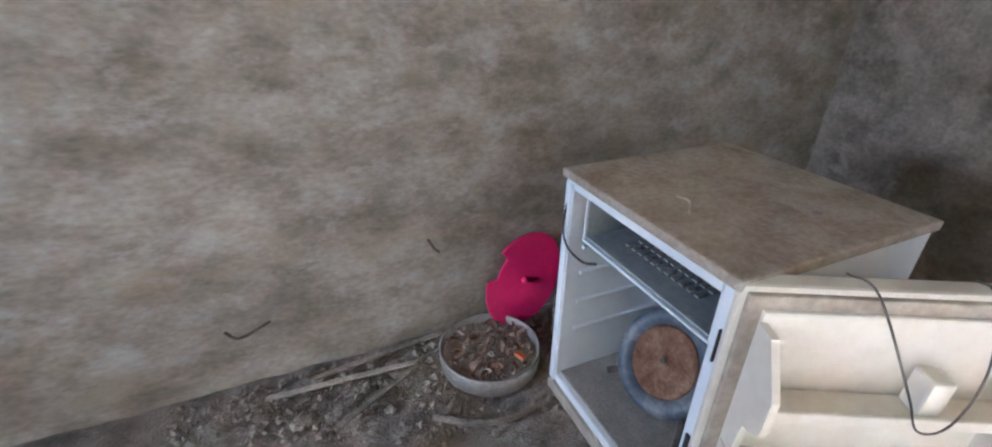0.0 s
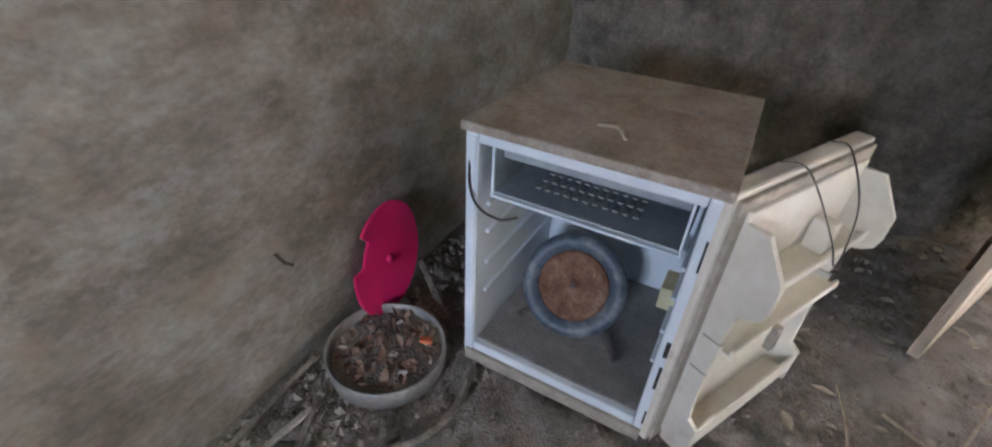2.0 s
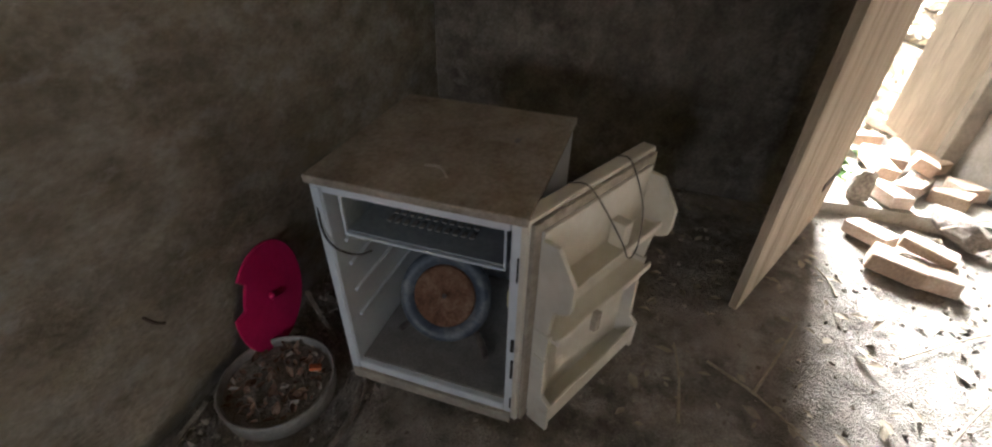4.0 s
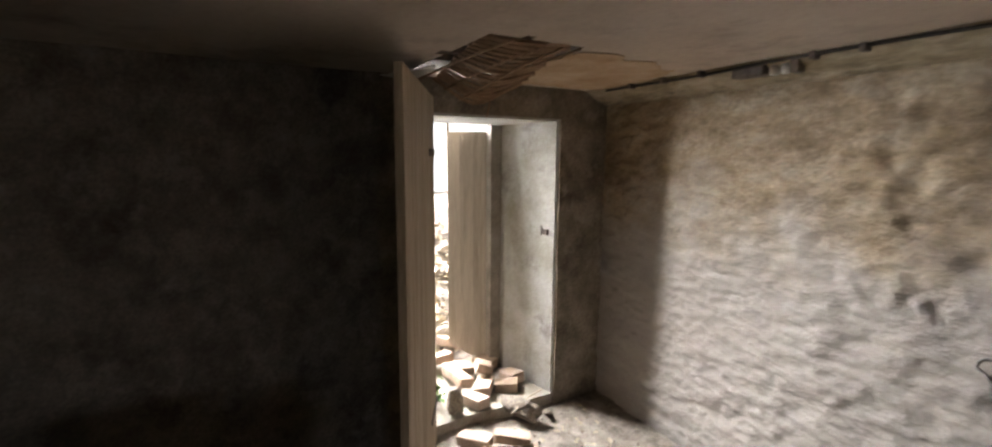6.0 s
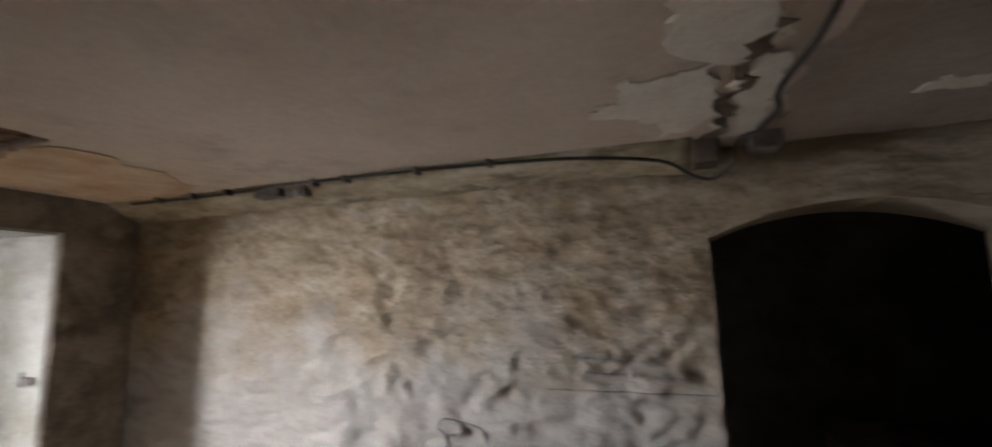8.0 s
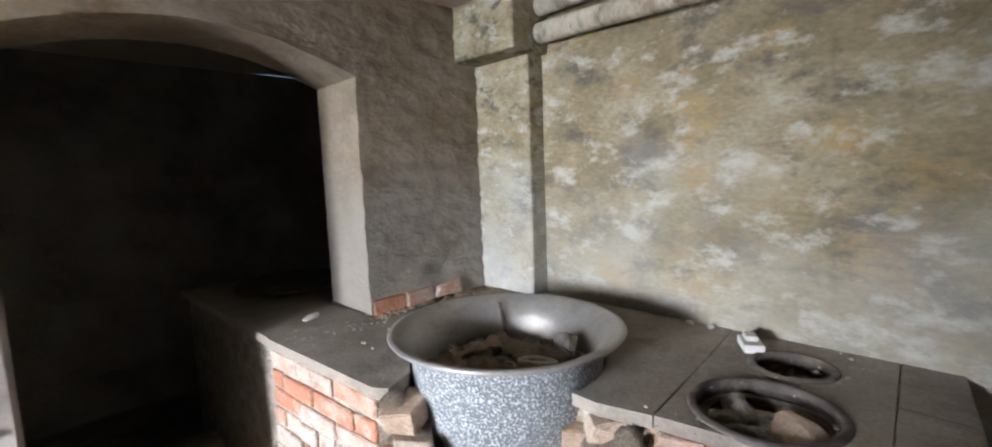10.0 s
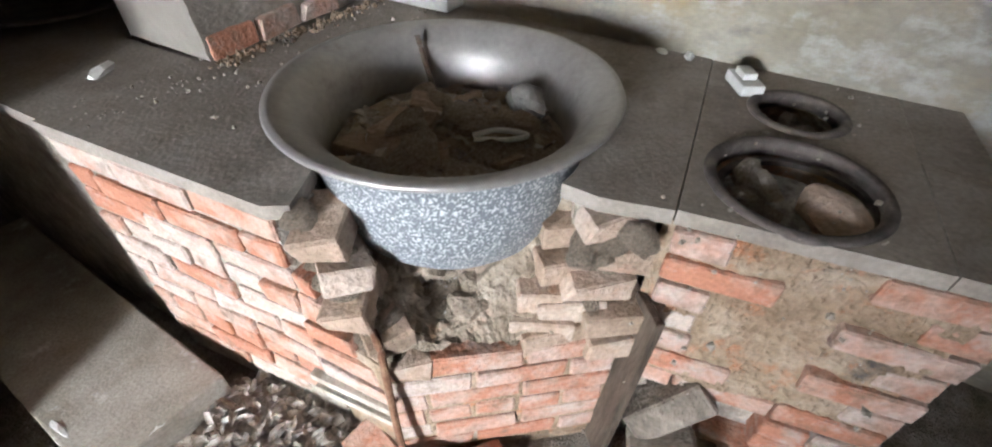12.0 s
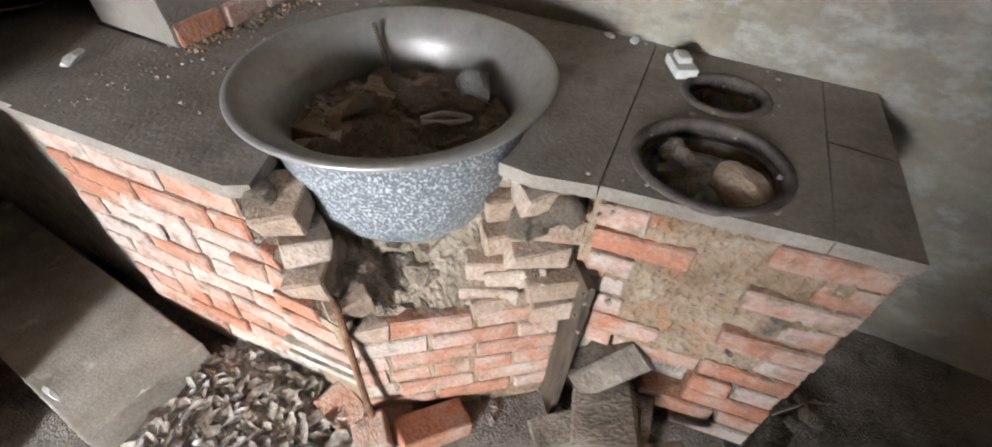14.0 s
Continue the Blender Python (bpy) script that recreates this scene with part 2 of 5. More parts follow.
M_DUSTGREY = material("dust_layer", [(0.2, 0.19, 0.175), (0.28, 0.265, 0.245)], 12, 10, bump=0.4, fine=120, fine_amt=0.35)
M_FREEZER = material("dull_aluminium", [(0.3, 0.33, 0.35), (0.4, 0.43, 0.45)], 6, 8, rough=0.5, metal=0.4, bump=0.1)
M_GASKET = material("gasket", [(0.3, 0.26, 0.21), (0.42, 0.37, 0.3)], 20, 8, bump=0.2)
M_BLUE = material("blue_grey_enamel", [(0.05, 0.062, 0.08), (0.12, 0.14, 0.165)], 7, 8, rough=0.45, bump=0.15, stain=[(0.24, 0.24, 0.24)], stain_scale=6)
M_RUST = material("rust", [(0.1, 0.045, 0.025), (0.19, 0.1, 0.06), (0.27, 0.17, 0.11)], 14, 12, bump=0.5, fine=120, fine_amt=0.4)
M_PINK = material("magenta_plastic", [(0.58, 0.008, 0.11), (0.68, 0.02, 0.15)], 5, 6, rough=0.4, bump=0.05, stain=[(0.5, 0.2, 0.2)], stain_scale=12, stain_lo=0.66, stain_hi=0.8, spec=0.5)
M_TIN = material("zinc_rim", [(0.25, 0.24, 0.22), (0.38, 0.36, 0.33)], 12, 8, rough=0.5, metal=0.3, bump=0.2)
M_ALU = material("dusty_aluminium", [(0.34, 0.32, 0.3), (0.46, 0.44, 0.42)], 4, 10, rough=0.45, metal=0.55, bump=0.06, fine=60, fine_amt=0.2,
                 stain=[(0.22, 0.19, 0.16)], stain_scale=5, stain_lo=0.58, stain_hi=0.75)
M_CAST = material("cast_iron", [(0.05, 0.045, 0.04), (0.12, 0.1, 0.09), (0.2, 0.17, 0.14)], 12, 10, rough=0.7, metal=0.2, bump=0.4)
M_ASH = material("ash", [(0.16, 0.15, 0.145), (0.34, 0.33, 0.32), (0.5, 0.49, 0.48)], 30, 10, bump=0.9, fine=140, fine_amt=0.5)
M_BLACK = material("black_cable", [(0.02, 0.018, 0.016), (0.045, 0.04, 0.035)], 20, 6, rough=0.6, bump=0.1)
M_PENCIL = material("pencil_marks", [(0.16, 0.155, 0.15), (0.26, 0.25, 0.24)], 40, 6, bump=0)
M_PIPE = material("lagged_pipe", [(0.3, 0.26, 0.19), (0.5, 0.45, 0.35), (0.6, 0.56, 0.47)], 7, 10, bump=0.7, fine=60, stretch=(1, 2, 1), stain=[(0.2, 0.17, 0.12)], stain_scale=5, stain_lo=0.55, stain_hi=0.68)
M_WHITECHUNK = material("white_glaze", [(0.62, 0.6, 0.57), (0.75, 0.74, 0.72)], 9, 6, rough=0.5)
M_YELLOW = material("yellowed_box", [(0.58, 0.52, 0.3), (0.66, 0.6, 0.4)], 9, 6, rough=0.5)
M_LEAFDRY = material("dry_leaves", [(0.22, 0.175, 0.14), (0.38, 0.335, 0.29), (0.52, 0.485, 0.45)], 25, 6, bump=0.2)
M_REDDRY = material("reddish_scraps", [(0.12, 0.07, 0.045), (0.22, 0.13, 0.085), (0.32, 0.24, 0.18)], 25, 6, bump=0.2)
M_GREEN = material("weed_leaves", [(0.06, 0.11, 0.03), (0.1, 0.17, 0.05)], 12, 4, bump=0.1)
M_STRAW = material("straw", [(0.3, 0.25, 0.18), (0.42, 0.36, 0.27)], 20, 6, bump=0.1)
M_ORANGE = material("orange_scrap", [(0.6, 0.14, 0.05), (0.7, 0.22, 0.1)], 20, 4, bump=0.1)


def granite():
    m = material("speckled_enamel", [(0.13, 0.145, 0.16), (0.2, 0.22, 0.24)], 5, 6, rough=0.4, bump=0.05, spec=0.5)
    nt = m.node_tree
    N, L = nt.nodes, nt.links
    b = N["Principled BSDF"]
    old = b.inputs["Base Color"].links[0].from_socket
    tc = N.new("ShaderNodeTexCoord")
    v = N.new("ShaderNodeTexNoise")
    v.inputs["Scale"].default_value, v.inputs["Detail"].default_value = 170, 3
    L.new(tc.outputs["Object"], v.inputs["Vector"])
    mr = N.new("ShaderNodeMapRange")
    mr.inputs["From Min"].default_value, mr.inputs["From Max"].default_value = 0.52, 0.6
    L.new(v.outputs[0], mr.inputs["Value"])
    mx = N.new("ShaderNodeMix")
    mx.data_type = "RGBA"
    L.new(mr.outputs[0], mx.inputs["Factor"])
    L.new(old, mx.inputs["A"])
    mx.inputs["B"].default_value = (0.62, 0.63, 0.64, 1)
    L.new(mx.outputs["Result"], b.inputs["Base Color"])
    return m


M_GRANITE = granite()

# emission stands in for the blown-out sky outside, seen through the doorway
M_SKYGLOW = bpy.data.materials.new("glowing_backdrop")
M_SKYGLOW.use_nodes = True
hz = M_SKYGLOW.node_tree.nodes["Principled BSDF"]
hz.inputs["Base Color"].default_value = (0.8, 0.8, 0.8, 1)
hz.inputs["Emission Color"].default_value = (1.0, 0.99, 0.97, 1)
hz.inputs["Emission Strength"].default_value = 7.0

# ---------------------------------------------------------------- mesh helpers


def finish(name, me, mat, parent=None, label="", smooth=False):
    me.materials.append(mat)
    if smooth:
        me.polygons.foreach_set("use_smooth", [True] * len(me.polygons))
    ob = new(name, me)
    if parent:
        ob.parent = parent
    if label:
        tagged(ob, label)
    return ob


def part(name, bm, mat, parent=None, label="", smooth=False):
    me = bpy.data.meshes.new(name)
    bmesh.ops.recalc_face_normals(bm, faces=bm.faces)
    bm.to_mesh(me)
    bm.free()
    return finish(name, me, mat, parent, label, smooth)


def empty(name, at=(0, 0, 0), rz=0.0, label="", category="", group="", kind=""):
    ob = new(name)
    ob.matrix_world = pose(*at, 0, 0, rz)
    ob.empty_display_size = 0.05
    return tagged(ob, label, category, group, kind)


def add_box(bm, x0, x1, y0, y1, z0, z1, bevel=0.0, m=None):
    r = bmesh.ops.create_cube(bm, size=1, matrix=Matrix.Translation(((x0 + x1) / 2, (y0 + y1) / 2, (z0 + z1) / 2)) @ Matrix.Diagonal((x1 - x0, y1 - y0, z1 - z0, 1)))
    vs = r["verts"]
    if m is not None:
        bmesh.ops.transform(bm, matrix=m, verts=vs)
    if bevel:
        es = list({e for v in vs for e in v.link_edges})
        bmesh.ops.bevel(bm, geom=es, offset=bevel, segments=2, affect="EDGES", profile=0.6)


def box(*a, bevel=0.0, m=None):
    bm = bmesh.new()
    add_box(bm, *a, bevel=bevel, m=m)
    return bm


def lathe(profile, n=64, closed=False):
    """Turns (radius, height) pairs round z."""
    bm = bmesh.new()
    rings = []
    for r, z in profile:
        if r < 1e-5:
            rings.append([bm.verts.new((0, 0, z))])
        else:
            rings.append([bm.verts.new((r * math.cos(2 * math.pi * k / n), r * math.sin(2 * math.pi * k / n), z)) for k in range(n)])
    pairs = list(zip(rings, rings[1:])) + ([(rings[-1], rings[0])] if closed else [])
    for a, b in pairs:
        for k in range(n):
            q = [a[k % len(a)], a[(k + 1) % n % len(a)], b[(k + 1) % n % len(b)], b[k % len(b)]]
            u = list(dict.fromkeys(q))
            if len(u) > 2:
                bm.faces.new(u)
    return bm


def tube(points, r, n=8, taper=1.0):
    """A round bar or cable along points."""
    bm = bmesh.new()
    pts = [Vector(p) for p in points]
    rings = []
    for i, p in enumerate(pts):
        d = (pts[min(i + 1, len(pts) - 1)] - pts[max(i - 1, 0)]).normalized()
        a = d.orthogonal().normalized() if abs(d.z) > 0.95 else d.cross(Vector((0, 0, 1))).normalized()
        b = d.cross(a)
        rr = r * (1 + (taper - 1) * i / max(1, len(pts) - 1))
        rings.append([bm.verts.new(p + rr * (math.cos(2 * math.pi * k / n) * a + math.sin(2 * math.pi * k / n) * b)) for k in range(n)])
    for a, b in zip(rings, rings[1:]):
        for k in range(n):
            bm.faces.new((a[k], a[(k + 1) % n], b[(k + 1) % n], b[k]))
    bm.faces.new(rings[0])
    bm.faces.new(rings[-1][::-1])
    return bm


def bend(points, n=8):
    """Smooth points through a few given ones."""
    p = [Vector(q) for q in points]
    p = [2 * p[0] - p[1]] + p + [2 * p[-1] - p[-2]]
    out = []
    for i in range(1, len(p) - 2):
        for k in range(n):
            t = k / n
            out.append(0.5 * (2 * p[i] + (p[i + 1] - p[i - 1]) * t + (2 * p[i - 1] - 5 * p[i] + 4 * p[i + 1] - p[i + 2]) * t * t
                              + (3 * p[i] - p[i - 1] - 3 * p[i + 1] + p[i + 2]) * t ** 3))
    return out + [p[-2]]


def plate(outer, holes, z0, z1, rough=0.0):
    """A flat slab with openings through it."""
    bm = bmesh.new()
    es = []
    for loop in [outer] + holes:
        vs = [bm.verts.new((x, y, z0)) for x, y in loop]
        es += [bm.edges.new((a, b)) for a, b in zip(vs, vs[1:] + vs[:1])]
    bmesh.ops.triangle_fill(bm, use_beauty=True, edges=es)
    r = bmesh.ops.extrude_face_region(bm, geom=bm.faces[:])
    top = [v for v in r["geom"] if isinstance(v, bmesh.types.BMVert)]
    for v in top:
        v.co.z = z1 + rough * noise.noise(v.co * 9)
    return bm


def circle(cx, cy, r, n=40):
    return [(cx + r * math.cos(2 * math.pi * k / n), cy + r * math.sin(2 * math.pi * k / n)) for k in range(n)]


def stone_mesh(seed, sx, sy, sz, sub=2, rough=0.25):
    rnd = random.Random(seed)
    bm = bmesh.new()
    bmesh.ops.create_icosphere(bm, subdivisions=sub, radius=0.5)
    off = Vector((seed * 1.7, seed * 0.9, seed * 2.3))
    for v in bm.verts:
        v.co *= 1 + rough * noise.noise(v.co * 2.2 + off) * 2
    for _ in range(5):
        d = Vector((rnd.gauss(0, 1), rnd.gauss(0, 1), rnd.gauss(0, 1))).normalized()
        h = rnd.uniform(0.3, 0.42)
        for v in bm.verts:
            k = v.co.dot(d)
            if k > h:
                v.co -= d * (k - h)
    lo = min(v.co.z for v in bm.verts)
    for v in bm.verts:
        v.co = Vector((v.co.x * sx, v.co.y * sy, (v.co.z - lo) * sz))
    return bm


def brick_mesh(name, l, w, h, seed, chip=0.004):
    bm = bmesh.new()
    bmesh.ops.create_cube(bm, size=1, matrix=Matrix.Diagonal((l, w, h, 1)))
    bmesh.ops.bevel(bm, geom=bm.edges[:], offset=0.005, segments=1, affect="EDGES")
    off = Vector((seed * 3.3, seed, seed * 0.7))
    for v in bm.verts:
        v.co += Vector((noise.noise(v.co * 31 + off), noise.noise(v.co * 29 - off), noise.noise(v.co * 33 + 2 * off))) * chip * 1.6
    me = bpy.data.meshes.new(name)
    bmesh.ops.recalc_face_normals(bm, faces=bm.faces)
    bm.to_mesh(me)
    bm.free()
    me.materials.append(M_BRICK)
    return me


def relief(p, amp, scale=5.0):
    q = Vector((p[0] * 0.8 + 0.45 * p[2], p[1] + 0.35 * p[2], p[2] * 1.8))
    ridge = 0.5 - abs(noise.noise(q * scale * 1.3)) * 1.6
    n = 0.6 * noise.noise(q * scale * 0.8) + 0.5 * ridge + 0.5 * noise.noise(q * scale * 2.7) + 0.3 * noise.noise(q * scale * 5.5) + 0.5 * noise.noise(q * scale * 0.3)
    pit = max(0.0, noise.noise(q * scale * 1.1 + Vector((3, 8, 1))) - 0.28) * max(0.0, 0.5 + noise.noise(q * scale * 4))
    return amp * (n - 0.5 * pit)


class Sheet:
    """Collects rough wall panels with thickness into one mesh."""

    def __init__(self):
        self.v, self.f = [], []

    def panel(self, place, us, low, high, depth, amp, step=0.03, scale=5.0):
        n_u = len(us)
        n_v = max(2, int(max(high(u) - low(u) for u in us) / step))
        base = len(self.v)
        for u in us:
            for j in range(n_v + 1):
                h = low(u) + (high(u) - low(u)) * j / n_v
                p = place(u, h, 0)
                self.v.append(place(u, h, relief(p, amp(u) if callable(amp) else amp, scale)))
        back = len(self.v)
        for u in us:
            for j in range(n_v + 1):
                h = low(u) + (high(u) - low(u)) * j / n_v
                self.v.append(place(u, h, -depth))
        at = lambda i, j: base + i * (n_v + 1) + j
        bk = lambda i, j: back + i * (n_v + 1) + j
        for i in range(n_u - 1):
            for j in range(n_v):
                self.f.append((at(i, j), at(i + 1, j), at(i + 1, j + 1), at(i, j + 1)))
                self.f.append((bk(i, j), bk(i, j + 1), bk(i + 1, j + 1), bk(i + 1, j)))
            self.f.append((at(i, 0), bk(i, 0), bk(i + 1, 0), at(i + 1, 0)))
            self.f.append((at(i, n_v), at(i + 1, n_v), bk(i + 1, n_v), bk(i, n_v)))
        for j in range(n_v):
            self.f.append((at(0, j), at(0, j + 1), bk(0, j + 1), bk(0, j)))
            self.f.append((at(n_u - 1, j), bk(n_u - 1, j), bk(n_u - 1, j + 1), at(n_u - 1, j + 1)))

    def make(self, name, mat, label):
        me = bpy.data.meshes.new(name)
        me.from_pydata(self.v, [], self.f)
        bm = bmesh.new()
        bm.from_mesh(me)
        bmesh.ops.recalc_face_normals(bm, faces=bm.faces)
        bm.to_mesh(me)
        bm.free()
        ob = finish(name, me, mat, smooth=True)
        me.set_sharp_from_angle(angle=radians(65))
        return tagged(ob, label, "wall", kind="structure")


def span(a, b, step=0.03):
    n = max(1, int(round(abs(b - a) / step)))
    return [a + (b - a) * k / n for k in range(n + 1)]


# ---------------------------------------------------------------- the plan, in metres
X2, X4, Y1, Y3, CEIL = 3.5, -1.70, 1.75, -1.86, 2.265
DOOR_R, DOOR_L, DOOR_H = -1.453, -0.47, 2.065
ARCH_L, ARCH_R = 0.17, -0.93
STOVE = 0.87


def arch(u, spring=1.88, rise=0.125):
    c, h = (ARCH_L + ARCH_R) / 2, (ARCH_L - ARCH_R) / 2
    return spring + rise * (1 - min(1, abs((u - c) / h)) ** 2.0)


flat = lambda z: (lambda u: z)

s = Sheet()  # beside the fridge
s.panel(lambda u, h, d: (u, Y1 - d, h), span(X4 - 0.3, X2 + 0.3), flat(-0.05), flat(CEIL), 0.4, 0.011, step=0.025, scale=3.2)
s.make("wall_north", M_PLASTER, "rough stained plaster wall behind the fridge")

s = Sheet()  # with the doorway
pl = lambda u, h, d: (X2 - d, u, h)
s.panel(pl, span(DOOR_L, Y1), flat(-0.05), flat(CEIL), 0.7, 0.012, scale=4.0)
s.panel(pl, span(Y3, DOOR_R, 0.025), flat(-0.05), flat(CEIL), 0.7, 0.008)
s.panel(pl, span(DOOR_R, DOOR_L), flat(DOOR_H), flat(CEIL), 0.7, 0.006)
s.make("wall_east", M_DAMP, "grimy plaster wall with the doorway")

s = Sheet()  # long lumpy wall with the arched opening
pl = lambda u, h, d: (u, Y3 + d, h)
lumpy = lambda u: 0.017 + 0.006 * min(1, max(0, (u + 0.3) / 0.8))
s.panel(pl, span(ARCH_L, X2 + 0.05, 0.019), flat(-0.05), flat(CEIL), 0.36, lumpy, step=0.017, scale=9.0)
s.panel(pl, span(ARCH_R, ARCH_L, 0.025), arch, flat(CEIL), 0.36, lumpy, step=0.02, scale=9.0)
s.panel(pl, span(X4 - 0.3, ARCH_R, 0.025), flat(STOVE + 0.005), flat(CEIL), 0.36, lumpy, step=0.02, scale=9.0)
s.panel(pl, span(X4 - 0.3, ARCH_R - 0.02, 0.06), flat(-0.05), flat(STOVE - 0.05), 0.36, 0.0)
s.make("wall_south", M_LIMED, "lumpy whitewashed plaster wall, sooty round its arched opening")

s = Sheet()  # behind the stove, with a high window out of the walker's sight
pl = lambda u, h, d: (X4 + d, u, h)
s.panel(pl, span(Y3, 0.70), flat(-0.05), flat(CEIL), 0.35, 0.005, scale=3)
s.panel(pl, span(0.70, 1.40), flat(-0.05), flat(1.05), 0.35, 0.005, scale=3)
s.panel(pl, span(0.70, 1.40), flat(1.75), flat(CEIL), 0.35, 0.005, scale=3)
s.panel(pl, span(1.40, Y1), flat(-0.05), flat(CEIL), 0.35, 0.005, scale=3)
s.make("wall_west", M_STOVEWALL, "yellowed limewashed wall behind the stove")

# floor
v, f = [], []
gx, gy = span(X4 - 0.3, 4.35, 0.04), span(-3.9, 2.1, 0.04)
for x in gx:
    for y in gy:
        v.append((x, y, 0.012 * noise.noise(Vector((x * 3, y * 3, 0))) + 0.008 * noise.noise(Vector((x * 11, y * 11, 3))) - 0.006))
for i in range(len(gx) - 1):
    for j in range(len(gy) - 1):
        a = i * len(gy) + j
        f.append((a, a + len(gy), a + len(gy) + 1, a + 1))
me = bpy.data.meshes.new("floor")
me.from_pydata(v, [], f)
tagged(finish("floor", me, M_DIRT, smooth=True), "uneven earth floor covered in dust and crumbs", "floor", kind="structure")

# ceiling with the fallen patch by the door
v, f, idx = [], [], {}
gx, gy = span(X4 - 0.3, X2 + 0.6, 0.045), span(-3.9, 2.1, 0.045)


def fallen(x, y):
    n = 0.07 * noise.noise(Vector((x * 6, y * 6, 1.3)))
    return 2.43 + n < x < 3.44 and -0.78 + n * 0.6 < y < -0.34 + n


for i in range(len(gx) - 1):
    for j in range(len(gy) - 1):
        if fallen((gx[i] + gx[i + 1]) / 2, (gy[j] + gy[j + 1]) / 2):
            continue
        q = []
        for a, b in ((i, j), (i, j + 1), (i + 1, j + 1), (i + 1, j)):
            if (a, b) not in idx:
                idx[a, b] = len(v)
                v.append((gx[a], gy[b], CEIL + 0.006 * noise.noise(Vector((gx[a] * 2.5, gy[b] * 2.5, 7)))))
            q.append(idx[a, b])
        f.append(q)
me = bpy.data.meshes.new("ceiling")
me.from_pydata(v, [], f)
ceiling = tagged(finish("ceiling", me, M_CEIL, smooth=True), "brownish painted plaster ceiling, flaking and partly fallen", "ceiling", kind="structure")
bm = box(X4 - 0.4, X2 + 0.7, -4.0, 2.2, CEIL + 0.09, CEIL + 0.2)
tagged(part("ceiling_deck", bm, M_DARKWOOD), "dark boards above the fallen plaster", "ceiling", kind="structure")

# sloping cove along the long wall
bm = bmesh.new()
rows = []
for x in span(0.22, X2, 0.05):
    n = 0.012 * noise.noise(Vector((x * 5, 0, 0)))
    rows.append([bm.verts.new(p) for p in ((x, Y3 - 0.02, CEIL - 0.10 + n), (x, Y3 + 0.03 + n, CEIL - 0.085 + n), (x, Y3 + 0.12, CEIL - 0.05 + n * 0.6), (x, Y3 + 0.21 + n, CEIL + 0.004), (x, Y3 - 0.02, CEIL + 0.004))])
for a, b in zip(rows, rows[1:]):
    for k in range(5):
        bm.faces.new((a[k], a[(k + 1) % 5], b[(k + 1) % 5], b[k]))
bm.faces.new(rows[0]), bm.faces.new(rows[-1])
tagged(part("trim_cove", bm, M_COVE, smooth=True), "sooty plaster cove under the ceiling", "cove", kind="structure")

# dark room beyond the arch
for nm, b in (("wall_back_1", (-2.3, 1.6, -4.0, -3.9, -0.05, CEIL)), ("wall_back_2", (1.5, 1.6, -3.9, -2.22, -0.05, CEIL)), ("wall_back_3", (-2.1, -2.0, -3.9, -2.22, -0.05, CEIL))):
    tagged(part(nm, box(*b), M_DARKWALL), "dark damp wall of the room beyond the arch", "wall", kind="structure")

# ---------------------------------------------------------------- doorway and outside
bm = bmesh.new()
vs = [bm.verts.new((x, y, z)) for z in (0, DOOR_H) for x, y in ((X2 + 0.02, DOOR_R - 0.03), (X2 + 0.71, DOOR_R - 0.03), (X2 + 0.71, DOOR_R + 0.14), (X2 + 0.02, DOOR_R + 0.012))]
for q in ((0, 1, 2, 3), (7, 6, 5, 4), (0, 4, 5, 1), (1, 5, 6, 2), (2, 6, 7, 3), (3, 7, 4, 0)):
    bm.faces.new([vs[i] for i in q])
bmesh.ops.bevel(bm, geom=bm.edges[:], offset=0.008, segments=2, affect="EDGES")
tagged(part("door_reveal", bm, M_REVEAL), "whitewashed peeling side of the doorway", "door reveal", kind="structure")
tagged(part("door_soffit", box(X2 + 0.02, X2 + 0.71, DOOR_R + 0.013, DOOR_L, DOOR_H - 0.015, DOOR_H + 0.02, bevel=0.004), M_REVEAL), "pale soffit over the doorway", "door reveal", kind="structure")
tagged(part("door_threshold", plate([(3.52, DOOR_R), (3.5, -1.1), (3.54, -0.8), (3.5, DOOR_L), (4.4, DOOR_L), (4.4, DOOR_R)], [], -0.05, 0.07, 0.02), M_CONCRETE), "worn concrete threshold strewn with rubble", "threshold", kind="structure")

door = empty("door_1", (3.45, -0.49, 0.03), label="open weathered plank door on strap hinges", category="door", kind="structure")
ANG = math.degrees(math.atan2(0.49, -0.95))
door.matrix_world = pose(3.45, -0.49, 0.03, 0, 0, ANG)
LW = 1.065
for k in range(6):
    w = LW / 6
    part("plank", box(k * w + 0.002, (k + 1) * w - 0.002, -0.016 - 0.002 * (k % 2), 0.016, 0.0, 2.115, bevel=0.003), M_WOOD, door)
for z in (0.3, 1.05, 1.8):
    part("rail", box(0.02, LW - 0.14, -0.042, -0.018, z, z + 0.12, bevel=0.004), M_DARKWOOD, door, "dark cross rail")
for z in (0.25, 1.78):
    part("hinge", box(0.0, 0.28, 0.017, 0.023, z, z + 0.04, bevel=0.002), M_CAST, door, "rusty strap hinge")

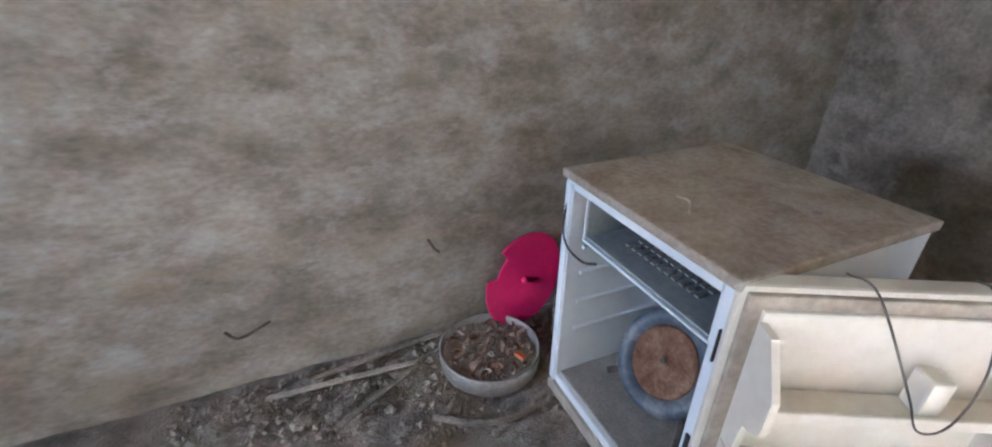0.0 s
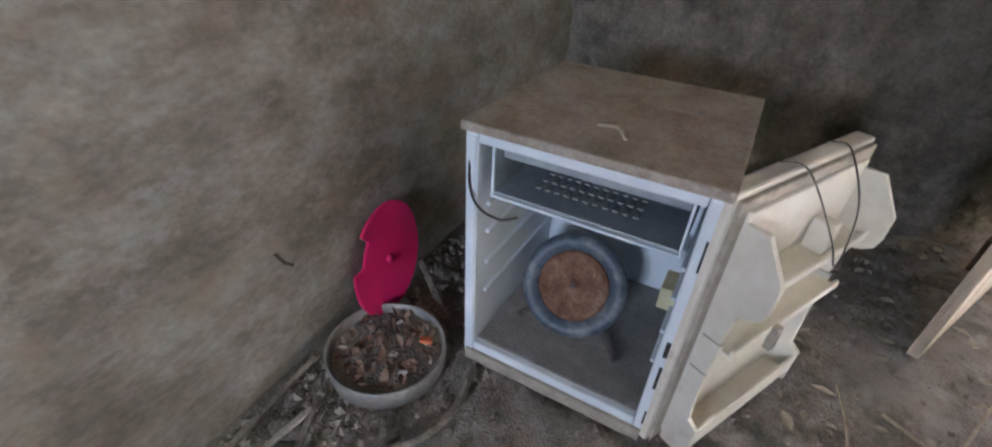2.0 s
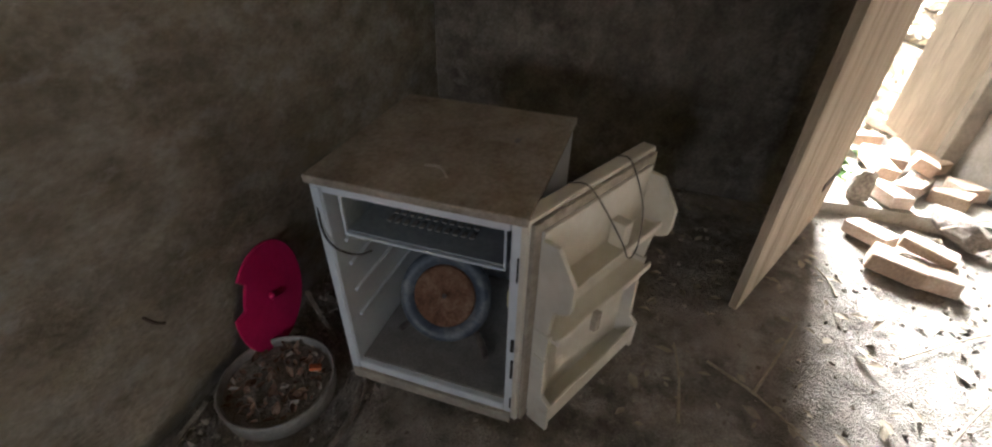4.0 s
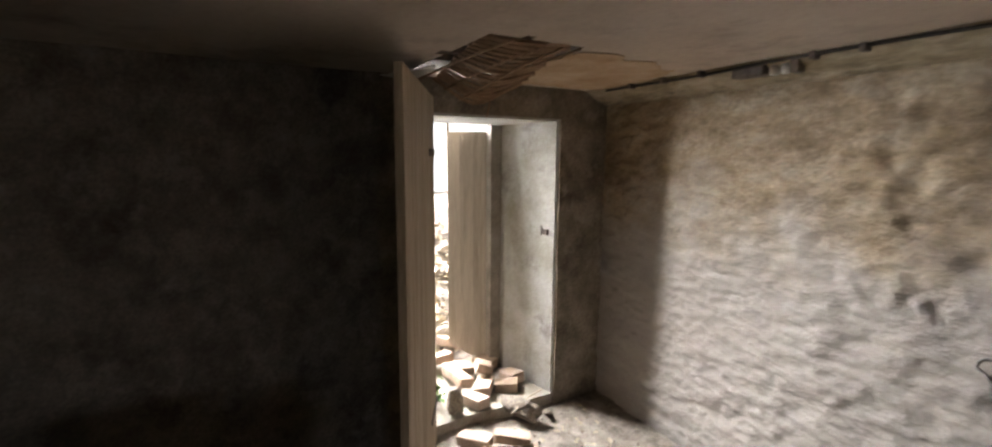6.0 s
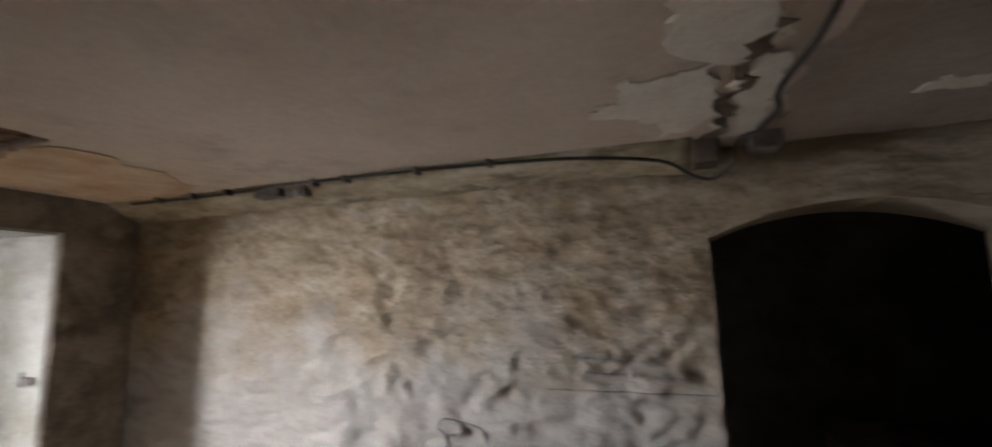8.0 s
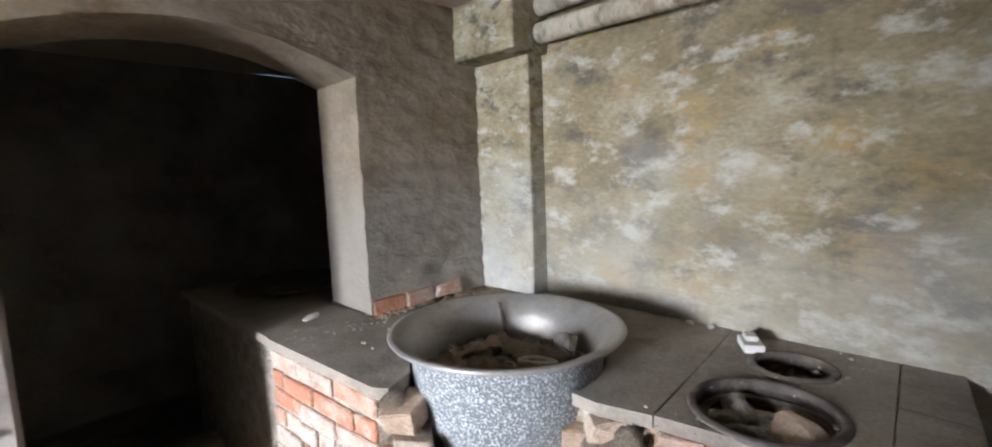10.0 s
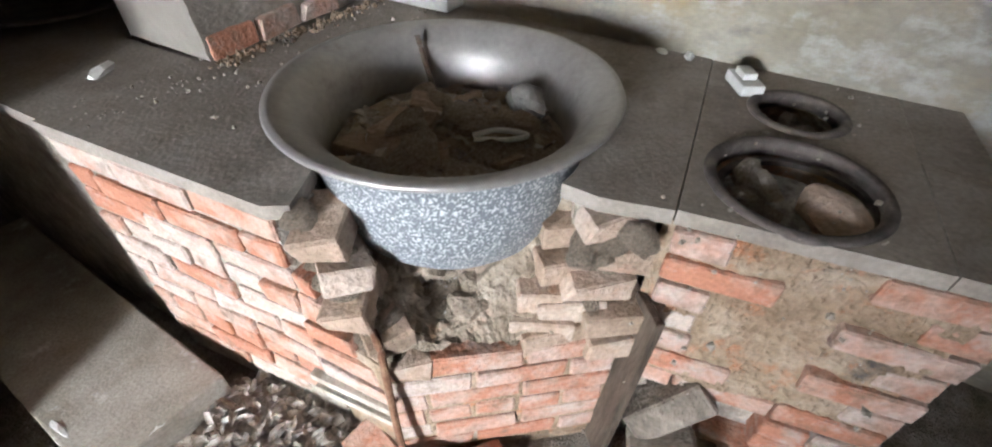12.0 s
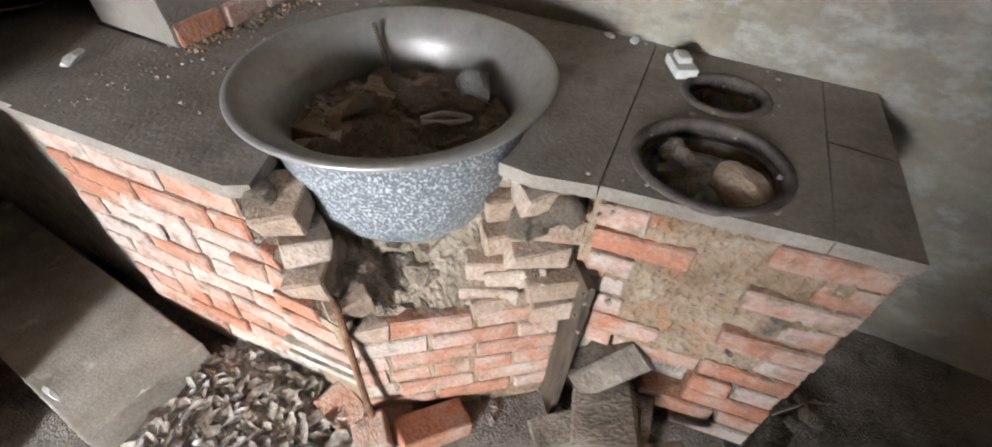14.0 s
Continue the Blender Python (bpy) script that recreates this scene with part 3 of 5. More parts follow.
frame_ob = empty("door_frame", (4.1, -1.3, 0), label="dark timber frame post of the outer door", category="door frame", kind="structure")
part("post", box(4.10, 4.19, -1.43, -1.335, 0.05, DOOR_H - 0.02, bevel=0.006, m=Matrix.Translation((-4.1, 1.4, 0))), M_DARKWALL, frame_ob)
outer = empty("door_2", (4.20, -1.255, 0.1), 60, label="grey outer plank door, open and broken at its foot", category="door", kind="structure")
for k in range(3):
    bm = bmesh.new()
    foot = (0.0, 0.04, 0.1, 0.16)[k]
    vs = [bm.verts.new((k * 0.105 + a, d, z)) for d in (0, 0.028) for a, z in ((0.0007, foot), (0.1043, foot + 0.05), (0.1043, 1.9), (0.0007, 1.9))]
    for q in ((0, 1, 2, 3), (7, 6, 5, 4), (0, 4, 5, 1), (1, 5, 6, 2), (2, 6, 7, 3), (3, 7, 4, 0)):
        bm.faces.new([vs[i] for i in q])
    part("plank", bm, M_GREYWOOD, outer)
part("handle", tube(bend([(0.06, -0.01, 1.2), (0.06, -0.05, 1.2), (0.15, -0.055, 1.21)]), 0.008), M_CAST, outer, "iron lever handle")
hb = empty("hinge_pin", (3.62, -1.425, 1.27), label="rusty iron hinge pin set in the doorway plaster", category="hinge")
part("plate", box(-0.04, 0.04, -0.006, 0.012, -0.02, 0.02, bevel=0.003), M_CAST, hb)
part("pin", tube([(0.03, 0.014, -0.03), (0.03, 0.014, 0.045)], 0.008), M_TIN, hb)

# ground outside: one sheet rising from the door, out to the horizon
v, f = [], []
gx = span(4.3, 8.0, 0.06) + [9, 12, 20, 60, 300, 1500]
gy = [-1500, -300, -60, -20, -8, -5] + span(-3.6, 1.6, 0.06) + [3, 6, 20, 60, 300, 1500]
rise = lambda x: 0.05 if x < 4.45 else min(1.15, 0.05 + 0.42 * (x - 4.45))
for x in gx:
    for y in gy:
        v.append((x, y, rise(x) + (0.05 * noise.noise(Vector((x * 4, y * 4, 0))) + 0.03 * noise.noise(Vector((x * 13, y * 13, 0))) if 4.5 < x < 9 else 0)))
for i in range(len(gx) - 1):
    for j in range(len(gy) - 1):
        a = i * len(gy) + j
        f.append((a, a + len(gy), a + len(gy) + 1, a + 1))
me = bpy.data.meshes.new("ground")
me.from_pydata(v, [], f)
tagged(finish("ground", me, M_DIRT), "sunlit earth bank rising outside the door", "ground", kind="structure")
for nm, b in (("wall_outside_1", (4.2, 5.6, DOOR_R - 0.5, DOOR_R - 0.12, 0, 1.6)), ("wall_outside_2", (4.2, 5.2, DOOR_L + 0.12, DOOR_L + 0.5, 0, 1.3))):
    tagged(part(nm, box(*b, bevel=0.02), M_CONCRETE), "low retaining wall beside the outside steps", "wall", kind="structure")

# added self-lit panel: whitens the doorway view and covers the ground behind it
tagged(part("backdrop", box(9.0, 9.1, -14, 7, 0.4, 5.2), M_SKYGLOW), "glowing white panel standing in for the overexposed sky", "sky", kind="structure")

stones = [stone_mesh(k, 1, 1, 1, 2) for k in range(1, 9)]
stone_me = []
for k, bm in enumerate(stones):
    me = bpy.data.meshes.new("stone")
    bmesh.ops.recalc_face_normals(bm, faces=bm.faces)
    bm.to_mesh(me)
    bm.free()
    me.materials.append(M_RUBBLE)
    stone_me.append(me)
FULL = [brick_mesh("brick", 0.222, 0.105, 0.064, k) for k in range(4)]
HALF = [brick_mesh("brick", 0.105, 0.105, 0.064, 10 + k) for k in range(4)]
DUSTY = []
BAT = [brick_mesh("brick", 0.155, 0.105, 0.064, 20 + k, 0.009) for k in range(4)]
rnd = random.Random(5)
for m_ in FULL + BAT:
    me = m_.copy()
    me.materials[0] = M_DUSTBRICK
    DUSTY.append(me)


def loose(name, me, at, rot, scale, label, category, group=""):
    ob = new(name, me)
    ob.matrix_world = pose(*at, *rot) @ Matrix.Diagonal((*scale, 1))
    return tagged(ob, label, category, group)


# rubble on the threshold and on the bank
for x, y, z, l, rz, rx in ((3.66, -0.86, 0.1, 0, 20, 8), (3.78, -1.02, 0.11, 0, -35, -10), (3.72, -1.18, 0.1, 1, 60, 5), (3.95, -0.88, 0.14, 0, 10, 14), (3.92, -1.08, 0.19, 1, -20, 18),
                           (4.1, -0.95, 0.13, 0, 75, -8), (4.12, -1.2, 0.12, 1, 30, 0), (4.3, -0.85, 0.15, 0, 100, 10), (3.85, -1.3, 0.1, 1, 5, 0), (4.45, -1.05, 0.2, 0, 40, 15)):
    loose("brick", DUSTY[rnd.randrange(4) + 4 * l], (x, y, z), (rx, rnd.uniform(-6, 6), rz), (1.1, 1.2, 1.1), "dusty broken brick lying on the threshold", "brick", "bricks in the doorway")
for k in range(46):
    x, y = rnd.uniform(4.35, 6.6), rnd.uniform(-1.7, -0.35)
    sz = rnd.uniform(0.08, 0.26)
    loose("rubble_stone", stone_me[rnd.randrange(8)], (x, y, rise(x) - 0.03), (rnd.uniform(-20, 20), rnd.uniform(-20, 20), rnd.uniform(0, 360)), (sz, sz * rnd.uniform(0.6, 1), sz * rnd.uniform(0.4, 0.8)), "sunlit piece of rubble on the bank", "stone", "rubble outside")
for k in range(14):
    x, y = rnd.uniform(4.5, 6.0), rnd.uniform(-1.5, -0.5)
    a = rnd.uniform(0, 6.28)
    z = rise(x) + 0.12
    p = [(x, y, z), (x + 0.15 * math.cos(a), y + 0.15 * math.sin(a), z + rnd.uniform(0.0, 0.2)), (x + 0.4 * math.cos(a + 0.2), y + 0.4 * math.sin(a + 0.2), z + rnd.uniform(-0.02, 0.25))]
    tagged(part("twig", tube(bend(p, 4), 0.008, 5, 0.5), M_STRAW), "dry branch lying on the sunlit rubble", "branch", "branches outside")
for k in range(7):  # broken fence pales far up the bank
    y = -1.62 + 0.11 * k
    tagged(part("fence_pale", box(7.0 + 0.02 * k, 7.03 + 0.02 * k, y, y + 0.07, 1.0, 1.55 + rnd.uniform(0, 0.45), bevel=0.004), M_DARKWOOD), "weathered broken fence pale on the bank", "fence", "fence pales")


tagged(part("pole", tube([(5.400, -1.453, 0.400), (5.400, -1.413, 2.621)], 0.022, 10, 0.8), M_DARKWOOD), "dark pole leaning over the sunlit bank", "pole")


def leaf_cloud(name, mat, n, at, size, label, seed, flat_=0.5, kind="stuff", drop=None, parent=None):
    """Many small bent leaves and scraps."""
    r = random.Random(seed)
    vs, fs = [], []
    for _ in range(n):
        c = Vector(at(r))
        s_ = size * r.uniform(0.4, 1.3)
        m = (Euler((r.gauss(0, flat_), r.gauss(0, flat_), r.uniform(0, 6.28)))).to_matrix()
        b0 = len(vs)
        w = r.uniform(0.3, 0.6)
        for p in ((-0.5, 0, 0.02), (-0.1, -w / 2, 0.12), (-0.1, w / 2, 0.1), (0.5, 0.05, -0.03), (0.2, -w / 2.4, 0.0), (0.2, w / 2.2, 0.03)):
            vs.append(c + m @ (Vector(p) * s_))
        fs += [(b0, b0 + 1, b0 + 4, b0 + 3), (b0, b0 + 3, b0 + 5, b0 + 2)]
    me = bpy.data.meshes.new(name)
    me.from_pydata(vs, [], fs)
    ob = finish(name, me, mat, parent)
    return tagged(ob, label, "litter", kind=kind) if not parent else ob


leaf_cloud("weeds", M_GREEN, 60, lambda r: (r.uniform(3.6, 4.1), r.gauss(-0.62, 0.04), 0.08 + abs(r.gauss(0, 0.12))), 0.07, "green weeds growing beside the threshold", 3, 0.8)
leaf_cloud("outdoor_litter", M_STRAW, 900, lambda r: (lambda x: (x, r.uniform(-1.8, -0.3), rise(x) + 0.06 + 0.04 * r.random()))(r.uniform(4.4, 6.8)), 0.1, "dry stalks and litter over the sunlit bank", 4, 0.5)

# bricks and stones on the floor before the door
for at, rot, sc, me in (((3.28, -0.70, 0.05), (0, 8, 35), (1, 1, 1), DUSTY[0]), ((3.03, -0.74, 0.055), (0, -5, 70), (1, 1.2, 1.4), DUSTY[1]), ((2.98, -0.90, 0.05), (4, 0, 75), (0.9, 1.3, 1.3), DUSTY[5]), ((3.10, -0.86, 0.12), (6, -6, 60), (1, 1, 0.8), DUSTY[2])):
    loose("brick", me, at, rot, sc, "grey dusty brick lying on the earth floor", "brick", "bricks before the door")
for at, sc, rz in (((3.42, -1.12, 0), (0.3, 0.17, 0.17), 25), ((3.62, -0.70, 0.06), (0.14, 0.15, 0.2), 0), ((2.62, -1.35, 0), (0.12, 0.08, 0.09), 60), ((3.35, -1.3, 0), (0.1, 0.07, 0.06), 10)):
    loose("stone", stone_me[rnd.randrange(8)], at, (0, 0, rz), sc, "rough dusty lump of stone on the floor", "stone", "stones before the door")
for p in ([(2.1, -0.05, 0.012), (2.5, -0.25, 0.02)], [(2.0, -0.55, 0.014), (2.35, -0.85, 0.03)], [(2.45, -0.6, 0.014), (2.75, -1.05, 0.012)], [(2.2, 0.1, 0.01), (1.95, -0.2, 0.02)], [(2.75, -0.45, 0.012), (2.95, -0.4, 0.014)], [(2.5, -1.2, 0.015), (2.72, -1.45, 0.06)], [(1.9, 0.2, 0.012), (2.25, 0.22, 0.012)], [(3.35, -1.0, 0.1), (3.5, -1.35, 0.13)]):
    mid = ((p[0][0] + p[1][0]) / 2 + 0.015, (p[0][1] + p[1][1]) / 2 - 0.01, max(p[0][2], p[1][2]))
    tagged(part("twig", tube(bend([p[0], mid, p[1]], 5), 0.006, 6, 0.6), M_STRAW), "thin dry stick lying on the floor", "stick", "sticks on the floor")


def crumbs(name, mat, n, at, lo, hi, label, seed):
    """Countless small crumbs of plaster and stone."""
    r = random.Random(seed)
    vs, fs = [], []
    for _ in range(n):
        c = Vector(at(r))
        s_ = lo + (hi - lo) * r.random() ** 3
        m = Euler((r.uniform(0, 6), r.uniform(0, 6), r.uniform(0, 6))).to_matrix()
        b0 = len(vs)
        for p in ((1, 0, 0), (-1, 0, 0), (0, 1, 0), (0, -1, 0), (0, 0, 1), (0, 0, -1)):
            vs.append(c + m @ (Vector(p) * s_ * r.uniform(0.35, 1)))
        for a, b, c2 in ((0, 2, 4), (2, 1, 4), (1, 3, 4), (3, 0, 4), (2, 0, 5), (1, 2, 5), (3, 1, 5), (0, 3, 5)):
            fs.append((b0 + a, b0 + b, b0 + c2))
    me = bpy.data.meshes.new(name)
    me.from_pydata(vs, [], fs)
    return tagged(finish(name, me, mat), label, "rubble", kind="stuff")


crumbs("floor_crumbs", M_RUBBLE, 2600, lambda r: (r.uniform(1.2, 3.7), r.uniform(-1.8, 1.72), 0.0), 0.003, 0.022, "small crumbs of plaster over the floor", 7)
leaf_cloud("floor_straw", M_STRAW, 260, lambda r: (r.uniform(1.4, 3.4), r.uniform(-1.6, 0.4), 0.012), 0.06, "bits of straw and dry leaf over the floor", 8, 0.15)

# ---------------------------------------------------------------- ceiling details
for k in range(16):  # sagging laths in the fallen patch
    x = 2.47 + 0.052 * k
    drop = 0.004 + 0.155 * (k / 15) ** 1.3
    y0, y1 = -0.32 - 0.02 * rnd.random() - 0.008 * k, -0.70 - 0.05 * rnd.random() - 0.012 * k
    tagged(part("lath", tube(bend([(x + 0.05, y0, CEIL + 0.01 - drop * 0.3), (x + 0.02, (y0 + y1) / 2, CEIL - drop), (x - 0.03, y1, CEIL + 0.004 - drop * 0.45)], 4), rnd.uniform(0.007, 0.013), 5), M_LATH), "brown lath sagging from the fallen ceiling", "lath", "ceiling laths")
for y, s_ in ((-0.40, 0.06), (-0.55, 0.10), (-0.64, 0.15), (-0.72, 0.10)):
    tagged(part("reed", tube(bend([(2.45, y - 0.05, CEIL - 0.005), (2.8, y, CEIL - s_ * 0.4), (3.25, y + 0.06, CEIL - s_)], 5), 0.006, 5), M_LATH), "thin reed strand across the sagging laths", "lath", "ceiling reeds")
for k in range(4):
    x = 2.62 + 0.2 * k
    tagged(part("batten", box(x, x + 0.03, -0.8, -0.35, CEIL + 0.045, CEIL + 0.085, bevel=0.003), M_DARKWOOD), "dark batten above the laths", "batten", "ceiling battens")
for x, y, l in ((3.2, -0.72, 0.24), (3.05, -0.66, 0.16), (3.35, -0.85, 0.1)):
    tagged(part("hanging_straw", tube(bend([(x, y, CEIL), (x - 0.01, y - 0.02, CEIL - l / 2), (x + 0.015, y - 0.01, CEIL - l)], 4), 0.004, 5), M_LATH), "straw hanging from the fallen ceiling", "straw", "hanging straws")


def flake(name, pts, mat, z, thick, label, seed):
    """A thin irregular patch under the ceiling."""
    out = []
    for i, (x, y) in enumerate(pts):
        x2, y2 = pts[(i + 1) % len(pts)]
        for k in range(16):
            t = k / 16
            q = Vector((x + (x2 - x) * t, y + (y2 - y) * t, seed))
            out.append((q.x + 0.06 * noise.noise(q * 9) + 0.04 * noise.noise(q * 27), q.y + 0.06 * noise.noise(q * 9 + Vector((9, 0, 0))) + 0.04 * noise.noise(q * 27 + Vector((5, 0, 0)))))
    bm = plate(out, [], z - thick, z)
    return tagged(part(name, bm, mat), label, "plaster patch", kind="structure")


flake("trim_patch_1", [(0.58, -1.3), (0.42, -1.02), (0.2, -1.02), (0.16, -1.45), (0.3, -1.6), (0.42, -1.35)], M_FLAKE, CEIL - 0.004, 0.004, "pale patch where ceiling paint has flaked off", 1)
flake("trim_patch_2", [(0.3, -0.95), (0.34, -0.55), (0.12, -0.3), (0.06, -0.85), (0.13, -1.0)], M_FLAKE, CEIL - 0.004, 0.004, "pale patch where ceiling paint has flaked off", 2)
flake("trim_patch_3", [(0.13, -0.95), (0.14, -1.7), (0.0, -1.68), (0.02, -1.0)], M_FLAKE, CEIL - 0.004, 0.004, "pale patch beside the ceiling cable", 3)
flake("trim_patch_4", [(0.12, -0.75), (0.15, -1.2), (0.165, -1.7), (0.13, -1.7), (0.11, -1.2), (0.1, -0.75)], M_DARKWOOD, CEIL - 0.008, 0.003, "dark crack where the cable chase opened", 4)
flake("trim_patch_5", [(-0.36, -1.42), (-0.6, -1.42), (-0.62, -1.33), (-0.42, -1.32)], M_FLAKE, CEIL - 0.0095, 0.004, "pale flaked patch of ceiling", 5)
flake("trim_patch_6", [(-0.7, -1.4), (-0.95, -1.2), (-0.95, -0.7), (-0.8, -0.8), (-0.75, -1.1), (-0.62, -1.25)], M_FLAKE, CEIL - 0.0095, 0.004, "pale flaked patch of ceiling", 6)
flake("trim_patch_7", [(3.0, -0.32), (3.4, -0.2), (3.45, -0.4), (3.2, -0.42)], M_FLAKE, CEIL - 0.03, 0.006, "loose pale plaster hanging by the hole", 7)
flake("trim_patch_8", [(2.5, -0.8), (2.5, -1.3), (2.75, -1.62), (3.4, -1.7), (3.42, -0.85)], M_STAIN, CEIL - 0.004, 0.003, "orange-brown water stain on the ceiling", 8)

flake("trim_patch_9", [(-0.06, -1.84), (-0.03, -1.2), (-0.05, -0.4), (0.02, 0.6), (0.0, 1.7), (-1.68, 1.7), (-1.68, 0.0), (-1.68, -1.84)], M_SOOTCEIL, CEIL - 0.003 - 0.004, 0.002, "sooty darker stretch of ceiling over the stove", 9)

cable = empty("wall_cable", (0, 0, 0), label="old black cable clipped along the ceiling cove", category="cable")
YC = Y3 + 0.215
part("cable", tube(bend([(3.3, YC - 0.02, CEIL - 0.02), (2.6, YC - 0.03, CEIL - 0.02), (2.2, YC, CEIL - 0.016), (1.8, YC + 0.005, CEIL - 0.014), (1.42, YC, CEIL - 0.016), (1.06, YC - 0.01, CEIL - 0.02), (0.7, YC - 0.03, CEIL - 0.03), (0.35, YC - 0.1, CEIL - 0.06), (0.22, YC - 0.13, CEIL - 0.13), (0.14, YC - 0.13, CEIL - 0.15), (0.07, YC - 0.1, CEIL - 0.1), (0.06, YC - 0.03, CEIL - 0.03), (0.0, YC + 0.03, CEIL - 0.02)], 6), 0.008), M_BLACK, cable)
part("cable_across", tube(bend([(0.0, YC + 0.03, CEIL - 0.02), (-0.02, -1.4, CEIL - 0.02), (0.02, -1.2, CEIL - 0.025), (0.0, -0.9, CEIL - 0.02), (0.02, -0.5, CEIL - 0.02), (0.0, 0.4, CEIL - 0.02)], 6), 0.009), M_BLACK, cable)
for x in (3.05, 2.8, 2.55, 1.99, 1.804, 1.417, 1.058):
    part("clip", box(x - 0.012, x + 0.012, YC - 0.03, YC + 0.02, CEIL - 0.035, CEIL - 0.002, bevel=0.004), M_CAST, cable, "rusty cable clip")
jb = empty("junction_box", (2.24, YC - 0.06, CEIL - 0.045), label="broken junction box with white insulators on the cable", category="junction box")
part("lid", box(-0.02, 0.14, -0.03, 0.05, -0.02, 0.03, bevel=0.008), M_CAST, jb)
for x in (-0.1, -0.05):
    part("insulator", lathe([(0, -0.025), (0.02, -0.02), (0.024, 0.0), (0.018, 0.02), (0, 0.03)], 16), M_WHITECHUNK, jb, smooth=True).location = (x, 0.0, 0)
part("cap", box(-0.17, -0.13, -0.03, 0.03, -0.025, 0.03, bevel=0.008), M_CAST, jb)
bxo = empty("cable_box", (-0.03, -1.7, CEIL - 0.03), label="black cable box in the corner over the arch", category="junction box")
part("body", box(-0.06, 0.05, -0.07, 0.06, -0.04, 0.03, bevel=0.01), M_CAST, bxo)
bx2 = empty("broken_cable_box", (0.17, -1.73, CEIL - 0.05), label="torn dark wall box hanging under the ceiling", category="junction box")
part("body", box(-0.05, 0.05, -0.09, 0.05, -0.05, 0.05, bevel=0.012), M_DARKWOOD, bx2)

# pencilled lines on the long wall: unreadable, so plain strokes
wf = lambda x, z: Y3 + relief((x, Y3, z), lumpy(x), 9.0) + 0.002
note = empty("wall_writing", (0, 0, 0), label="faint pencilled writing in two lines on plaster", category="writing")
r2 = random.Random(11)
for row, z, xs in ((0, 1.375, [(0.76, 0.52), (0.47, 0.38)]), (1, 1.315, [(0.71, 0.54), (0.51, 0.47), (0.43, 0.30)])):
    for a, b in xs:
        x = a
        while x > b:
            h = r2.uniform(0.02, 0.036)
            z2 = z - 0.02 * (0.76 - x) / 0.46
            part("stroke", tube([(x, wf(x, z2), z2), (x - 0.004, wf(x - 0.004, z2 + h / 2), z2 + h / 2), (x, wf(x, z2 + h), z2 + h)], 0.0035, 5), M_PENCIL, note)
            x -= 0.0165
        part("stroke", tube([(u, wf(u, z + 0.012), z + 0.012 - 0.02 * (0.76 - u) / 0.46) for u in span(a, b, 0.015)], 0.0035, 5), M_PENCIL, note)
part("underline", tube([(u, wf(u, 1.248), 1.248) for u in span(0.88, 0.18, 0.02)], 0.003, 5), M_PENCIL, note)
doodle = empty("wall_scribble", (0, 0, 0), label="charcoal loop scribbled on the plaster", category="writing")
on_wall = lambda pts: [(p.x, wf(p.x, p.z), p.z) for p in bend([(x, 0, z) for x, z in pts], 8)]
part("loop", tube(on_wall([(1.36, 0.93), (1.37, 1.02), (1.41, 1.05), (1.39, 1.09), (1.31, 1.085), (1.29, 1.04), (1.37, 1.02)]), 0.006, 6), M_PENCIL, doodle)
part("tail", tube(on_wall([(1.31, 1.085), (1.2, 1.06), (1.17, 1.0)]), 0.005, 6), M_PENCIL, doodle)

# ---------------------------------------------------------------- pier, beam end and pipes by the stove
pier = empty("pier", (X4, Y3, STOVE), label="plastered pier in the corner beside the stove", category="pier", kind="structure")
ml = Matrix.Translation((-X4, -Y3, -STOVE))
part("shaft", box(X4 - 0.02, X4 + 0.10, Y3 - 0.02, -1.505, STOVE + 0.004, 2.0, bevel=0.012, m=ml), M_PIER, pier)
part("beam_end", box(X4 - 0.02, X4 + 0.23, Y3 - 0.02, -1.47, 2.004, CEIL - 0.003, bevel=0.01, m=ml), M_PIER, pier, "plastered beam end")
for nm, z, r_, x in (("pipe", 2.085, 0.045, X4 + 0.06), ("pipe", 2.2, 0.04, X4 + 0.06)):
    pts = [(x, y, z - 0.012 * (y + 1.6) + 0.006 * noise.noise(Vector((y * 3, z, 0)))) for y in span(-1.465, Y1, 0.1)]
    tagged(part(nm, tube(pts, r_, 16), M_PIPE, smooth=True), "flaking lagged pipe running along the wall top", "pipe", "pipes over the stove")

# ---------------------------------------------------------------- the fridge and what is round it
FX, FY = 1.725, 0.72   # front corner by the hinge
fridge = empty("refrigerator", (FX, FY, 0.03), label="old small white refrigerator with its door hanging open, dusty top", category="refrigerator")
W, D, H = 0.595, 0.60, 0.777
t = 0.035
part("side_panel", box(0, D, 0, t, 0, H, bevel=0.006), M_ENAMEL, fridge)
part("side_panel", box(0, D, W - t, W, 0, H, bevel=0.006), M_ENAMEL, fridge)
part("top_panel", box(0.001, D, t + 0.001, W - t - 0.001, H - 0.026, H, bevel=0.004), M_ENAMEL, fridge)
part("bottom_panel", box(0.001, D, t + 0.001, W - t - 0.001, 0, 0.06, bevel=0.004), M_ENAMEL, fridge)
part("back_panel", box(D - 0.03, D - 0.001, t, W - t, 0.06, H - 0.026), M_ENAMEL, fridge)
part("lid", box(-0.012, D + 0.012, -0.008, W + 0.008, H + 0.003, H + 0.028, bevel=0.006), M_DUSTTOP, fridge, "dust-covered top panel")
part("floor_dust", box(0.02, D - 0.035, t + 0.003, W - t - 0.003, 0.061, 0.069, bevel=0.002), M_DUSTGREY, fridge, "thick grey dust on the cabinet floor")
FZ0, FZ1 = 0.60, 0.745
tray = part("freezer_box", box(0.045, 0.44, t + 0.026, W - t - 0.026, FZ0, FZ0 + 0.006, bevel=0.002), M_FREEZER, fridge, "dull aluminium freezer compartment")
